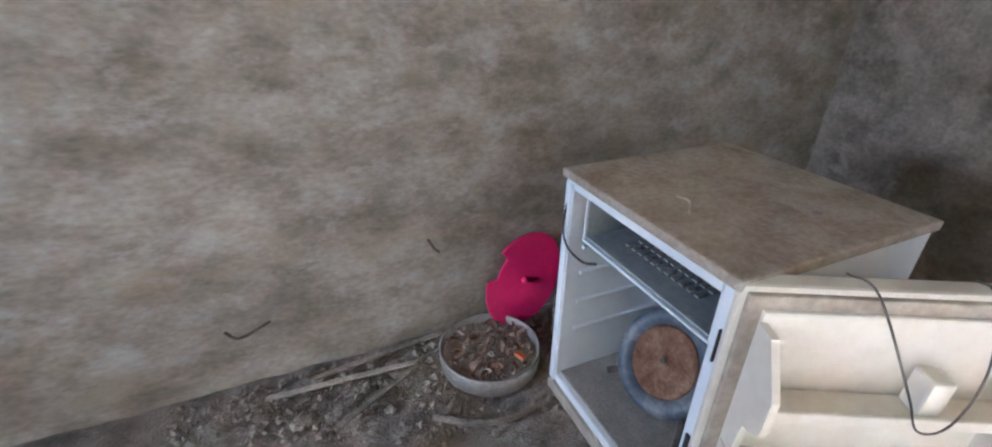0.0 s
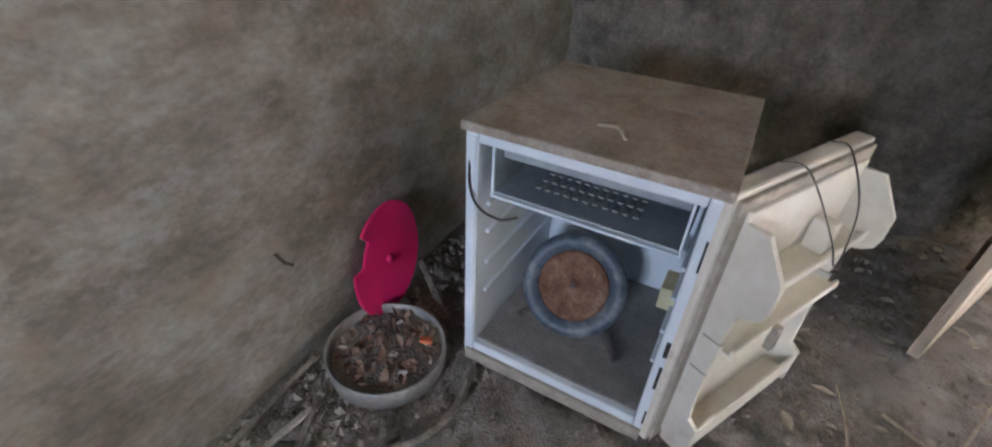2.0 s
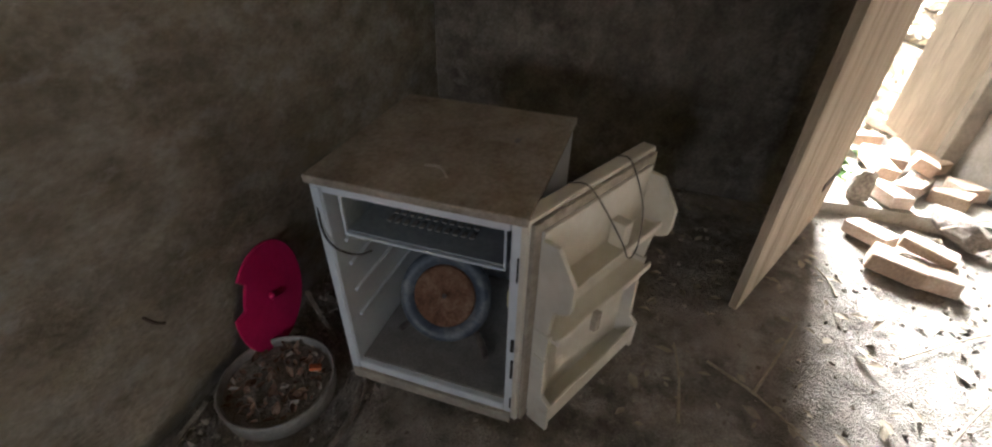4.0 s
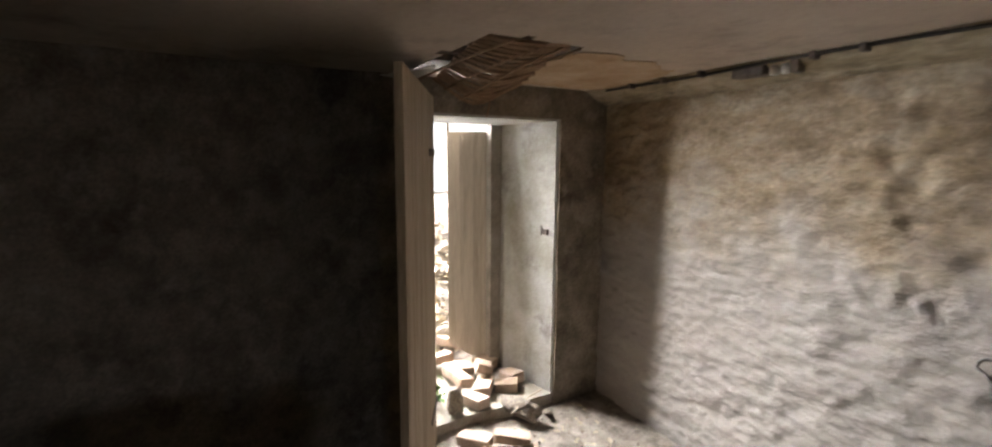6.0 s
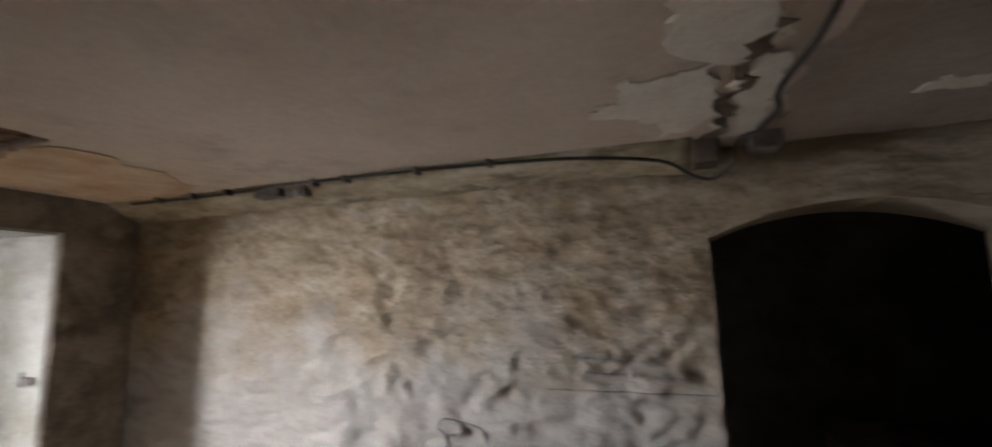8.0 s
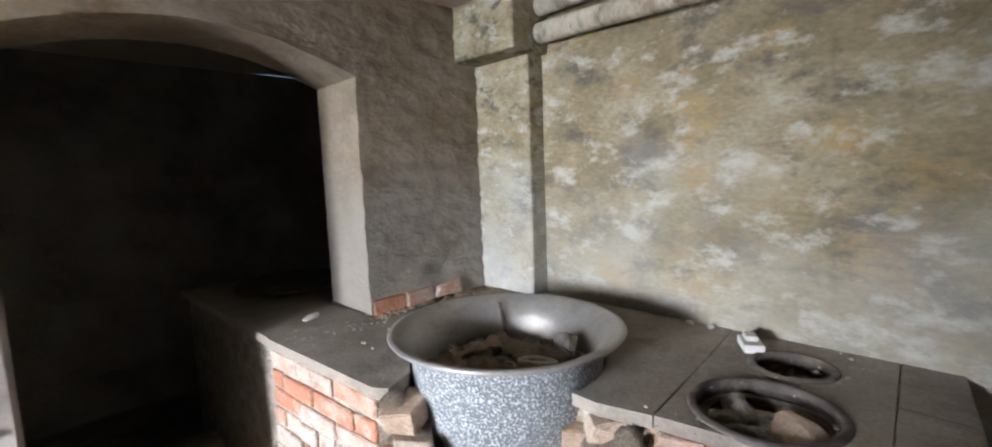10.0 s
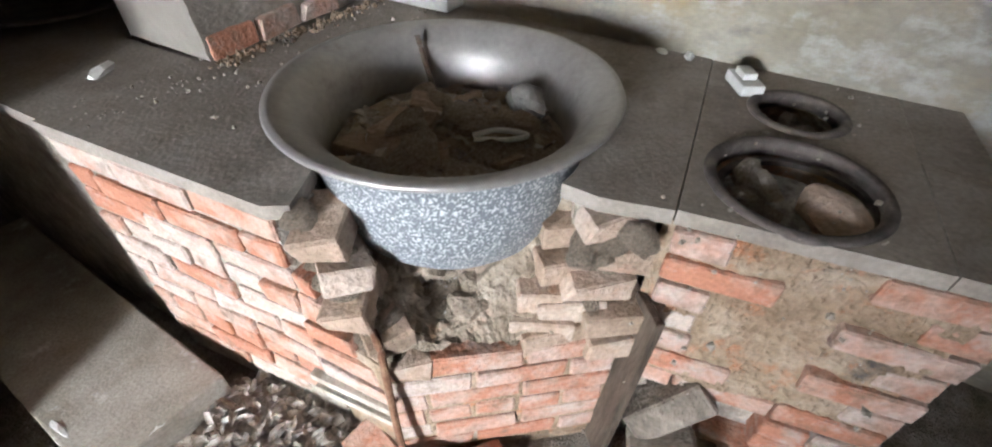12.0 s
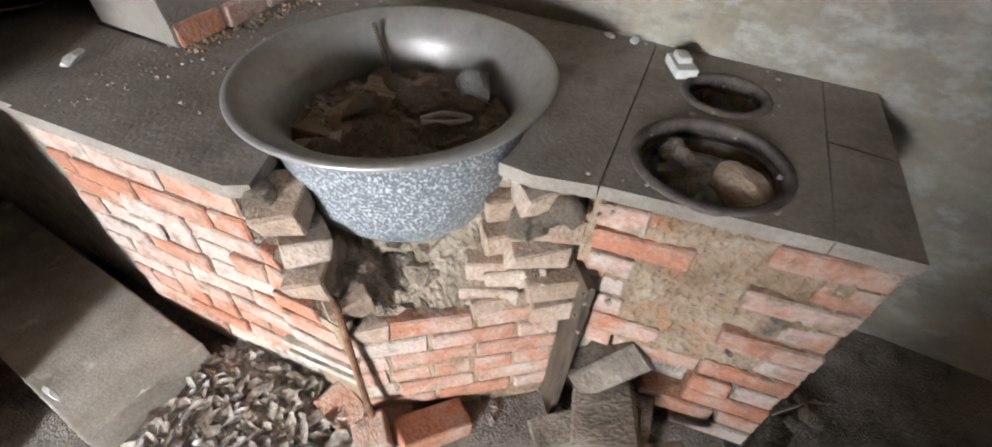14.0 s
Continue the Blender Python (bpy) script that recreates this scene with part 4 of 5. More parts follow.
part("side", box(0.045, 0.44, t + 0.02, t + 0.026, FZ0, FZ1, bevel=0.002), M_FREEZER, tray)
part("side", box(0.045, 0.44, W - t - 0.026, W - t - 0.02, FZ0, FZ1, bevel=0.002), M_FREEZER, tray)
part("back", box(0.44, 0.446, t + 0.02, W - t - 0.02, FZ0, FZ1, bevel=0.002), M_FREEZER, tray)
part("flap", box(0.05, 0.055, t + 0.03, W - t - 0.03, FZ1 - 0.055, FZ1 + 0.003, bevel=0.002, m=Matrix.Translation((0.03, 0, 0.0))), M_FREEZER, tray, "grey freezer flap pushed up")
bm = box(0.036, 0.044, t + 0.02, t + 0.027, FZ0 - 0.002, FZ1, bevel=0.001)
add_box(bm, 0.036, 0.044, W - t - 0.027, W - t - 0.02, FZ0 - 0.002, FZ1, bevel=0.001)
add_box(bm, 0.034, 0.045, t + 0.02, W - t - 0.02, FZ0 - 0.008, FZ0, bevel=0.002)
part("edge", bm, M_ENAMEL, tray, "pale front edge of the freezer")
for k in range(3):
    for j in range(11):
        y = t + 0.14 + 0.026 * j
        part("dimple", box(0.12 + 0.045 * k, 0.145 + 0.045 * k, y, y + 0.015, FZ0 + 0.006, FZ0 + 0.010, bevel=0.0015), M_TIN, tray)
for side in (0, 1):
    for z in (0.24, 0.35, 0.46, 0.55):
        y0 = W - t - 0.012 if side else t
        part("shelf_rail", box(0.05, D - 0.06, y0, y0 + 0.012, z, z + 0.012, bevel=0.004), M_ENAMEL, fridge)
part("thermostat", box(0.15, 0.24, t, t + 0.045, 0.34, 0.41, bevel=0.005), M_YELLOW, fridge, "yellowed thermostat box")
part("back_plate", box(D - 0.04, D - 0.031, t + 0.01, W - t - 0.12, 0.27, 0.335, bevel=0.003), M_FREEZER, fridge, "dusty grey strip on the rear wall")
part("front_rim", box(-0.004, 0.004, W - t + 0.004, W - 0.004, 0.03, H - 0.01, bevel=0.002), M_ENAMEL, fridge)
part("base_strip", box(-0.012, 0.006, 0.01, W - 0.01, -0.012, 0.03, bevel=0.004), M_GASKET, fridge, "grimy base strip")
for y in (0.05, W - 0.05):
    for x in (0.05, D - 0.05):
        part("foot", box(x - 0.02, x + 0.02, y - 0.02, y + 0.02, -0.034, 0.0, bevel=0.004), M_CAST, fridge)
for k in range(4):
    z = (0.06, 0.21, 0.33, 0.60)[k]
    part("peeled_seal", box(-0.006, -0.001, t * 0.3, t * 0.3 + 0.005 + 0.003 * (k % 3), z, z + 0.05 + 0.03 * (k % 2), bevel=0.001), M_BLACK, fridge, "dark chip in the enamel edge")
# the open door, swung past a right angle
fdoor = part("door", box(0, 0.575, -0.055, -0.008, 0.0, H + 0.02, bevel=0.008), M_DOORWHITE, fridge, "open door with moulded racks")
fdoor.matrix_local = pose(-0.012, -0.014, 0.0, 0, 0, -27) @ Matrix.Diagonal((1, -1, 1, 1))
part("gasket", box(0.012, 0.563, -0.012, 0.004, 0.012, H + 0.008, bevel=0.004), M_GASKET, fdoor, "grimy door gasket")
part("inner_panel", box(0.04, 0.535, 0.0, 0.014, 0.04, H - 0.02, bevel=0.006), M_DOORWHITE, fdoor)


def rack(z0, z1, front, prof):
    sh = part("rack", box(0.05, 0.525, 0.012, 0.085, z0, z0 + 0.012, bevel=0.004), M_DOORWHITE, fdoor, "moulded door rack")
    if front:
        part("rack_front", box(0.05, 0.525, 0.078, 0.088, z0 + 0.004, z0 + front, bevel=0.003), M_DOORWHITE, sh)
    for x in (0.036, 0.523):
        bm = bmesh.new()
        a = [bm.verts.new((x, y, z)) for y, z in prof]
        b = [bm.verts.new((x + 0.014, y, z)) for y, z in prof]
        n = len(prof)
        bm.faces.new(a), bm.faces.new(b[::-1])
        for k in range(n):
            bm.faces.new((a[k], b[k], b[(k + 1) % n], a[(k + 1) % n]))
        part("rack_end", bm, M_DOORWHITE, sh)


rack(0.565, 0.73, 0.028, [(0.012, 0.435), (0.055, 0.435), (0.066, 0.53), (0.092, 0.54), (0.112, 0.555), (0.118, 0.58), (0.118, 0.645), (0.06, 0.735), (0.012, 0.735)])
rack(0.40, 0.43, 0.03, [(0.012, 0.33), (0.055, 0.33), (0.062, 0.43), (0.012, 0.43)])
rack(0.05, 0.32, 0.075, [(0.012, 0.02), (0.088, 0.02), (0.09, 0.14), (0.06, 0.16), (0.056, 0.325), (0.012, 0.325)])
part("egg_holder", box(0.33, 0.37, 0.02, 0.07, 0.578, 0.66, bevel=0.006), M_DOORWHITE, fdoor, "broken white rack piece")
part("clip", box(0.2, 0.225, 0.085, 0.105, 0.36, 0.43, bevel=0.003), M_GASKET, fdoor)
part("wire", tube(bend([(0.2, -0.05, H + 0.028), (0.22, 0.01, H + 0.025), (0.27, 0.09, 0.66), (0.3, 0.11, 0.59), (0.36, 0.10, 0.6), (0.4, 0.07, 0.7), (0.42, 0.0, H + 0.025), (0.43, -0.05, H + 0.024)], 8), 0.0022, 6), M_CAST, fdoor, "thin loose black wire")
part("wire", tube(bend([(0.01, W - 0.01, H - 0.02), (-0.012, W - 0.02, 0.64), (-0.012, W - 0.05, 0.58), (0.01, W - 0.1, 0.55), (0.03, W - 0.14, 0.56)], 8), 0.0035, 6), M_BLACK, fridge, "thin loose black wire")
part("plaster_chip", box(0.36, 0.385, 0.12, 0.135, H + 0.028, H + 0.033, bevel=0.002), M_DUSTGREY, fridge)
part("curled_leaf", tube(bend([(0.1, 0.24, H + 0.03), (0.13, 0.27, H + 0.04), (0.14, 0.32, H + 0.032)], 5), 0.004, 5), M_GASKET, fridge)

# round rusty pan in the fridge
pan = empty("rusty_pan", (0, 0, 0), label="blue-grey enamel pan with a rusted base standing on its side", category="pan")
part("rim", lathe([(0.128, 0.0), (0.14, 0.012), (0.165, 0.02), (0.182, 0.012), (0.19, -0.01), (0.186, -0.04), (0.165, -0.055), (0.12, -0.06), (0, -0.06), (0, -0.05), (0.115, -0.05), (0.126, -0.02)], 56), M_BLUE, pan, smooth=True)
part("rusted_base", lathe([(0, 0.002), (0.016, 0.003), (0.02, -0.006), (0.034, -0.004), (0.045, 0.002), (0.09, 0.001), (0.118, 0.006), (0.127, 0.0), (0.127, -0.012), (0, -0.012)], 56), M_RUST, pan, "rusted round base", smooth=True)
part("hub", lathe([(0, 0.006), (0.01, 0.006), (0.012, -0.004), (0, -0.004)], 16), M_CAST, pan)
pan.matrix_world = Matrix.Translation((1.975, 1.06, 0.245)) @ (Vector((-0.86, -0.08, 0.5)).to_track_quat("Z", "Y").to_matrix().to_4x4()) @ Matrix.Scale(0.9, 4)
for k, (a, b, c) in enumerate((((1.86, 0.86, 0.12), (1.95, 0.93, 0.13), (1.98, 0.98, 0.15)), ((1.88, 1.2, 0.12), (1.95, 1.17, 0.13), (2.0, 1.13, 0.15)))):
    tagged(part("scrap", tube(bend([a, b, c], 4), 0.012, 6), M_CAST), "dark scrap lying in the fridge dust", "scrap", "scraps in the fridge")

# magenta plastic lid against the wall
bm = bmesh.new()
pts = []
for k in range(60):
    a = 2 * math.pi * k / 60
    r_ = 0.5 + 0.03 * math.sin(2 * a + 0.6)
    x, y = r_ * math.cos(a) * 0.30, r_ * math.sin(a) * 0.42
    d = math.hypot(x + 0.13, y - 0.02)
    if d < 0.055:
        x += 0.04
    pts.append((x, y))
bm = plate(pts, [], 0, 0.012)
bmesh.ops.bevel(bm, geom=[e for e in bm.edges if e.is_boundary or (len(e.link_faces) == 2 and e.calc_face_angle(0) > 1)], offset=0.003, segments=2, affect="EDGES")
lid = empty("plastic_lid", label="magenta plastic lid, broken at one edge, leaning on the wall", category="lid")
part("disc", bm, M_PINK, lid)
part("knob", lathe([(0.014, 0.012), (0.016, 0.02), (0.01, 0.026), (0, 0.027)], 16), M_PINK, lid, smooth=True)
lid.matrix_world = Matrix.Translation((1.80, 1.685, 0.21)) @ pose(0, 0, 0, 78, 0, 0) @ pose(0, 0, 0, 0, 0, -24)

# basin full of scraps
basin = empty("basin", (1.58, 1.515, 0.0), label="round zinc basin rim full of dry scraps", category="basin")
part("rim", lathe([(0.168, 0.005), (0.18, 0.074), (0.186, 0.079), (0.191, 0.074), (0.184, 0.004)], 64, True), M_TIN, basin, smooth=True)
part("filling", lathe([(0.176, 0.045), (0.14, 0.052), (0.07, 0.055), (0, 0.056)], 32), M_DIRT, basin)


def in_basin(r):
    a, d = r.uniform(0, 6.28), 0.162 * math.sqrt(r.random())
    return (1.58 + d * math.cos(a), 1.515 + d * math.sin(a), 0.054 + 0.015 * r.random())


leaf_cloud("basin_scraps", M_REDDRY, 110, in_basin, 0.045, "dry brown scraps and peel in the basin", 21, 0.5)
leaf_cloud("basin_crumbs", M_LEAFDRY, 25, in_basin, 0.035, "pale bits of litter in the basin", 22, 0.5)
tagged(part("orange_scrap", box(-0.012, 0.012, -0.02, 0.02, 0, 0.012, bevel=0.003, m=pose(1.66, 1.42, 0.07, 10, 5, 30)), M_ORANGE), "bright orange scrap in the basin", "scrap")
tagged(part("hose", tube(bend([(1.30, 1.32, 0.03), (1.42, 1.24, 0.035), (1.56, 1.22, 0.03), (1.68, 1.26, 0.03)], 6), 0.012, 8), M_RUBBLE), "dusty bent hose lying before the basin", "hose")
for k in range(34):
    x, y = rnd.uniform(0.6, 2.4), rnd.uniform(1.1, 1.66)
    if (x - 1.585) ** 2 + (y - 1.5) ** 2 < 0.045 or (x > 1.62 and y < 1.38):
        continue
    sz = rnd.uniform(0.03, 0.11)
    loose("rubble_piece", stone_me[rnd.randrange(8)], (x, y, 0), (rnd.uniform(-10, 10), rnd.uniform(-10, 10), rnd.uniform(0, 360)), (sz, sz * 0.8, sz * 0.35), "flat dusty piece of broken plaster", "rubble", "rubble by the fridge")
for a, b in (((0.8, 1.62, 0.02), (1.3, 1.55, 0.06)), ((1.0, 1.4, 0.02), (1.35, 1.58, 0.04)), ((1.82, 1.45, 0.02), (1.95, 1.66, 0.1)), ((0.95, 1.66, 0.01), (1.45, 1.7, 0.03))):
    tagged(part("slat", box(0, (Vector(b) - Vector(a)).length, -0.010, 0.010, 0, 0.007, bevel=0.002, m=Matrix.Translation(a) @ (Vector(b) - Vector(a)).to_track_quat("X", "Z").to_matrix().to_4x4()), M_RUBBLE), "thin broken slat lying in the rubble", "slat", "slats by the fridge")
crumbs("fridge_crumbs", M_RUBBLE, 1500, lambda r: (r.uniform(0.5, 2.3), 1.72 - abs(r.gauss(0, 0.25)), 0.004), 0.004, 0.025, "dark crumbs and litter along the wall foot", 23)
for a in ([(1.42, 1.715, 0.46), (1.44, 1.715, 0.42), (1.46, 1.71, 0.40)], [(0.72, 1.73, 0.25), (0.76, 1.72, 0.22), (0.86, 1.72, 0.26)]):
    tagged(part("wall_root", tube(bend(a, 4), 0.005, 5), M_DARKWOOD), "dark root poking from the plaster", "root", "roots in the wall")

# ---------------------------------------------------------------- the stove
CX, CY = -0.985, -1.09     # pot
B1, B2 = (-1.155, -0.375), (-1.475, -0.395)   # cooking holes
stove = empty("brick_stove", (0, 0, 0), label="crumbling brick cooking stove with a cement top", category="stove")
arc = lambda r, a0, a1, n=30: [(CX + r * math.cos(radians(a0 + (a1 - a0) * k / n)), CY + r * math.sin(radians(a0 + (a1 - a0) * k / n))) for k in range(n + 1)]
S1 = [(-0.93, -1.92), (-0.518, -1.92), (-0.572, -1.235), (-0.60, -1.19), (-0.66, -1.215)] + arc(0.315, -28, -282) + [(-0.915, -0.70), (-0.95, -0.565), (-1.33, -0.602), (X4, -0.64), (X4, Y3 + 0.0), (-0.93, Y3 + 0.0)]
part("top_slab", plate(S1, [], STOVE - 0.035, STOVE, 0.003), M_CEMENT, stove, "grey cement slab round the pot")
S2 = [(-0.954, -0.5615), (-1.0165, -0.1235), (X4, -0.1735), (X4, -0.637), (-1.33, -0.599)]
part("top_slab", plate(S2, [circle(*B1, 0.165), circle(*B2, 0.105)], STOVE - 0.035, STOVE, 0.0), M_CEMENT, stove, "cement slab with two cooking holes")
S3 = [(-1.018, -0.120), (-1.035, 0.028), (-1.36, 0.0), (-1.37, -0.145)]
part("top_slab", plate(S3, [], STOVE - 0.035, STOVE, 0.0), M_CEMENT, stove)
S4 = [(-1.376, -0.146), (-1.366, 0.0), (X4, -0.035), (X4, -0.17)]
part("top_slab", plate(S4, [], STOVE - 0.036, STOVE - 0.001, 0.0), M_CEMENT, stove)
C1 = [(-0.93, -1.915), (-0.531, -1.915), (-0.587, -1.24), (-0.68, -1.22)] + arc(0.345, -28, -280) + [(-0.96, -0.6), (X4, -0.66), (X4, Y3), (-0.93, Y3)]
part("core", plate(C1, [], -0.02, STOVE - 0.036), M_MORTAR, stove, "rough mortar core")
C2 = [(-0.964, -0.58), (-1.053, 0.009), (X4, -0.052), (X4, -0.655)]
part("core", plate([(-0.964, -0.58), (-0.977, -0.5), (-1.04, -0.48), (-1.09, -0.1), (-1.037, -0.09), (-1.053, 0.009), (X4, -0.052), (X4, -0.655)], [], -0.02, 0.60), M_MORTAR, stove)
part("firebox", plate([(-0.964, -0.58), (-0.978, -0.5), (-0.998, -0.49), (-1.006, -0.375), (-1.05, -0.1), (-1.037, -0.09), (-1.053, 0.009), (X4, -0.052), (X4, -0.655)], [circle(*B1, 0.145), circle(*B2, 0.115)], 0.601, STOVE - 0.036), M_CLAY, stove, "burnt clay lining")
# lower front ledge under the pot
C3 = [(-0.585, -1.22), (-0.575, -1.02), (-0.925, -0.585), (-1.2, -0.8), (-0.95, -1.4)]
bm = plate(C3, [], -0.02, 0.49)
part("ledge", bm, M_CLAY, stove, "broken ledge of clay and brick")
for nm, (cx, cy), r_ in (("ring", B1, 0.165), ("ring", B2, 0.105)):
    part(nm, lathe([(r_ - 0.012, -0.03), (r_ - 0.012, 0.004), (r_ - 0.004, 0.008), (r_ + 0.008, 0.007), (r_ + 0.013, 0.001), (r_ - 0.002, -0.03)], 48, True), M_CAST, stove, "rusty cast-iron ring", smooth=True).location = (cx, cy, STOVE)
part("inner_ring", lathe([(0.135, -0.03), (0.135, -0.018), (0.152, -0.018), (0.153, -0.03)], 48, True), M_CAST, stove, "loose iron ring in the hole").matrix_local = pose(B1[0] + 0.004, B1[1] + 0.006, STOVE - 0.005, 3, -2, 0)
part("ash", lathe([(0.144, 0.795), (0.11, 0.815), (0.05, 0.828), (0, 0.83)], 32), M_ASH, stove, "pale ash heap").location = (B1[0], B1[1], 0)
part("ash", lathe([(0.123, 0.62), (0.06, 0.66), (0, 0.68)], 24), M_CLAY, stove).location = (B2[0], B2[1], 0.05)
# clay-filled hollow of the front
v, f = [], []
du, dz = span(0.06, 0.55, 0.011), span(0.37, STOVE - 0.04, 0.011)
for a in du:
    for z in dz:
        q = Vector((a, z, 4.0))
        dip = -0.016 + 0.014 * noise.noise(q * 9) + 0.009 * abs(noise.noise(q * 24)) + 0.006 * noise.noise(q * 50)
        dip -= 0.03 * max(0.0, 1 - ((a - 0.3) / 0.17) ** 2 - ((z - 0.62) / 0.2) ** 2)
        v.append((-1.045 + 0.153 * a + 0.988 * (dip + 0.012), 0.022 - 0.988 * a + 0.153 * (dip + 0.012), z))
for i in range(len(du) - 1):
    for j in range(len(dz) - 1):
        a = i * len(dz) + j
        f.append((a, a + 1, a + len(dz) + 1, a + len(dz)))
me = bpy.data.meshes.new("clay_patch")
me.from_pydata(v, [], f)
finish("clay_patch", me, M_CLAY, stove, "eroded clay where bricks fell out")
# second stove top beyond the arch
S5 = [(-0.53, -1.925), (-0.49, -3.2), (-1.6, -3.2), (-1.6, -2.24), (-0.925, -2.24), (-0.925, -1.925)]
part("rear_slab", plate(S5, [], STOVE - 0.04, STOVE - 0.004), M_CEMENT, stove, "dark rear slab beyond the arch")
C5 = [(-0.56, -1.925), (-0.52, -3.18), (-1.58, -3.18), (-1.58, -2.24), (-0.93, -2.24), (-0.93, -1.925)]
part("rear_core", plate(C5, [], -0.02, STOVE - 0.041), M_MORTAR, stove)

def brick_run(p0, p1, z0, z1, keep, proud=0.0, course=0.0755, start=0.0):
    """Courses of separate bricks in running bond along a face; keep(d, z) leaves holes."""
    a, b = Vector(p0), Vector(p1)
    d = (b - a)
    L_ = d.length
    d.normalize()
    nrm = Vector((-d.y, d.x))
    r = random.Random(int(abs(p0[0] * 1000)) + int(abs(p0[1] * 77)))
    row = 0
    z = z1 - 0.034
    while z > z0:
        x = start - (0.112 if row % 2 else 0.0)
        header = row % 4 == 3
        while x < L_:
            full = 0.118 if header else 0.234
            lo, hi = max(x, 0.0), min(x + full, L_)
            w = hi - lo
            if w > 0.05 and keep((lo + hi) / 2, z):
                me = (FULL if w > 0.17 else HALF if w < 0.125 else BAT)[r.randrange(4)]
                base = 0.222 if w > 0.17 else 0.105 if w < 0.125 else 0.155
                c = a + d * ((lo + hi) / 2) + nrm * (-0.0505 + proud + r.uniform(-0.004, 0.005))
                ob = new("brick", me)
                ob.matrix_world = pose(c.x, c.y, z + r.uniform(-0.002, 0.002), r.gauss(0, 0.6), r.gauss(0, 0.6), math.degrees(math.atan2(d.y, d.x)) + r.gauss(0, 0.7)) @ Matrix.Diagonal(((w - 0.011) / base, 1, 1, 1))
                ob.parent = stove
            x += full
        z -= course
        row += 1


TOP = STOVE - 0.038
# face towards the doorway: lower courses run on past the broken corner
brick_run((-0.577, -1.235), (-0.522, -1.915), 0.10, TOP, lambda d, z: not (z < 0.2 and d < 0.1))
for k in range(5):
    z = TOP - 0.034 - 0.0755 * (k + 2)
    n_ = 0.05 + 0.042 * k
    ob = new("brick", BAT[k % 4])
    ob.matrix_world = pose(-0.628 + 0.004 * k, -1.235 + n_ / 2, z, 0, 0, 94) @ Matrix.Diagonal((n_ / 0.15, 1, 1, 1))
    ob.parent = stove
# oblique broken front under the pot
brick_run((-0.925, -0.585), (-0.575, -1.02), 0.03, 0.50, lambda d, z: True, proud=0.004)
# front to the cooking holes
brick_run((-1.045, 0.022), (-0.955, -0.56), 0.03, TOP,
          lambda d, z: not (0.13 < d < 0.47 and 0.42 < z < 0.82) and not (d > 0.30 and z < 0.30) and not (d < 0.47 and d > 0.2 and z > 0.78), proud=0.004)
# flank
brick_run((X4, -0.04), (-1.05, 0.018), 0.03, TOP, lambda d, z: True)
# toothed broken bricks on both sides of the pot
for x, y, z, rz, ry in ((-0.655, -1.17, 0.79, 30, 8), (-0.64, -1.14, 0.715, 55, -8), (-0.625, -1.11, 0.64, 25, 10), (-0.64, -1.06, 0.56, 60, 5), (-0.66, -1.02, 0.47, 40, -5), (-0.97, -0.68, 0.80, -40, 4), (-0.96, -0.66, 0.725, -60, 0), (-0.93, -0.68, 0.65, -48, -6), (-0.90, -0.72, 0.575, -55, 3), (-0.86, -0.74, 0.50, -50, 6), (-0.93, -0.62, 0.56, -52, 0), (-0.925, -0.61, 0.48, -52, 0), (-0.98, -0.75, 0.62, -50, 0)):
    ob = new("brick", DUSTY[4 + rnd.randrange(4)])
    ob.matrix_world = pose(x, y, z, ry, ry / 2, rz)
    ob.parent = stove
# stepped courses left standing behind the broken front
fa, fd, fn = Vector((-0.925, -0.585)), Vector((0.627, -0.779)), Vector((-0.779, -0.627))
for k, (u0, u1) in enumerate(((0.0, 0.16), (0.0, 0.22), (0.0, 0.16), (0.0, 0.14))):
    u = u0 + 0.03 * (k % 2)
    while u < u1:
        w = rnd.choice((0.1, 0.15, 0.2))
        c = fa + fd * (u + w / 2) + fn * (0.06 + 0.028 * k + rnd.uniform(-0.008, 0.008))
        me = DUSTY[rnd.randrange(4)] if w > 0.17 else DUSTY[4 + rnd.randrange(4)]
        ob = new("brick", me)
        ob.matrix_world = pose(c.x, c.y, 0.53 + 0.07 * k, rnd.gauss(0, 3), rnd.gauss(0, 2), -51 + rnd.gauss(0, 5)) @ Matrix.Diagonal((w / (0.222 if w > 0.17 else 0.155), 1, 1, 1))
        ob.parent = stove
        u += w + 0.012
v, f = [], []
gu, gw = span(-0.01, 0.57, 0.012), span(0.012, 0.26, 0.012)
for a in gu:
    for b in gw:
        q = Vector((a, b, 2.0))
        up = 0.36 * max(0.0, 1 - a / 0.4) ** 0.8 + 0.12 * max(0.0, (a - 0.42) / 0.15)
        h = 0.505 + 0.25 * b + min(1.0, b / 0.17) * up + 0.05 * noise.noise(q * 9) + 0.03 * abs(noise.noise(q * 21)) + 0.012 * noise.noise(q * 48)
        c = fa + fd * a + fn * b
        v.append((c.x, c.y, min(h, 0.825)))
for i in range(len(gu) - 1):
    for j in range(len(gw) - 1):
        a = i * len(gw) + j
        f.append((a, a + 1, a + len(gw) + 1, a + len(gw)))
me = bpy.data.meshes.new("mortar_slope")
me.from_pydata(v, [], f)
finish("mortar_slope", me, M_SLOPE, stove, "broken slope of mortar and clay")
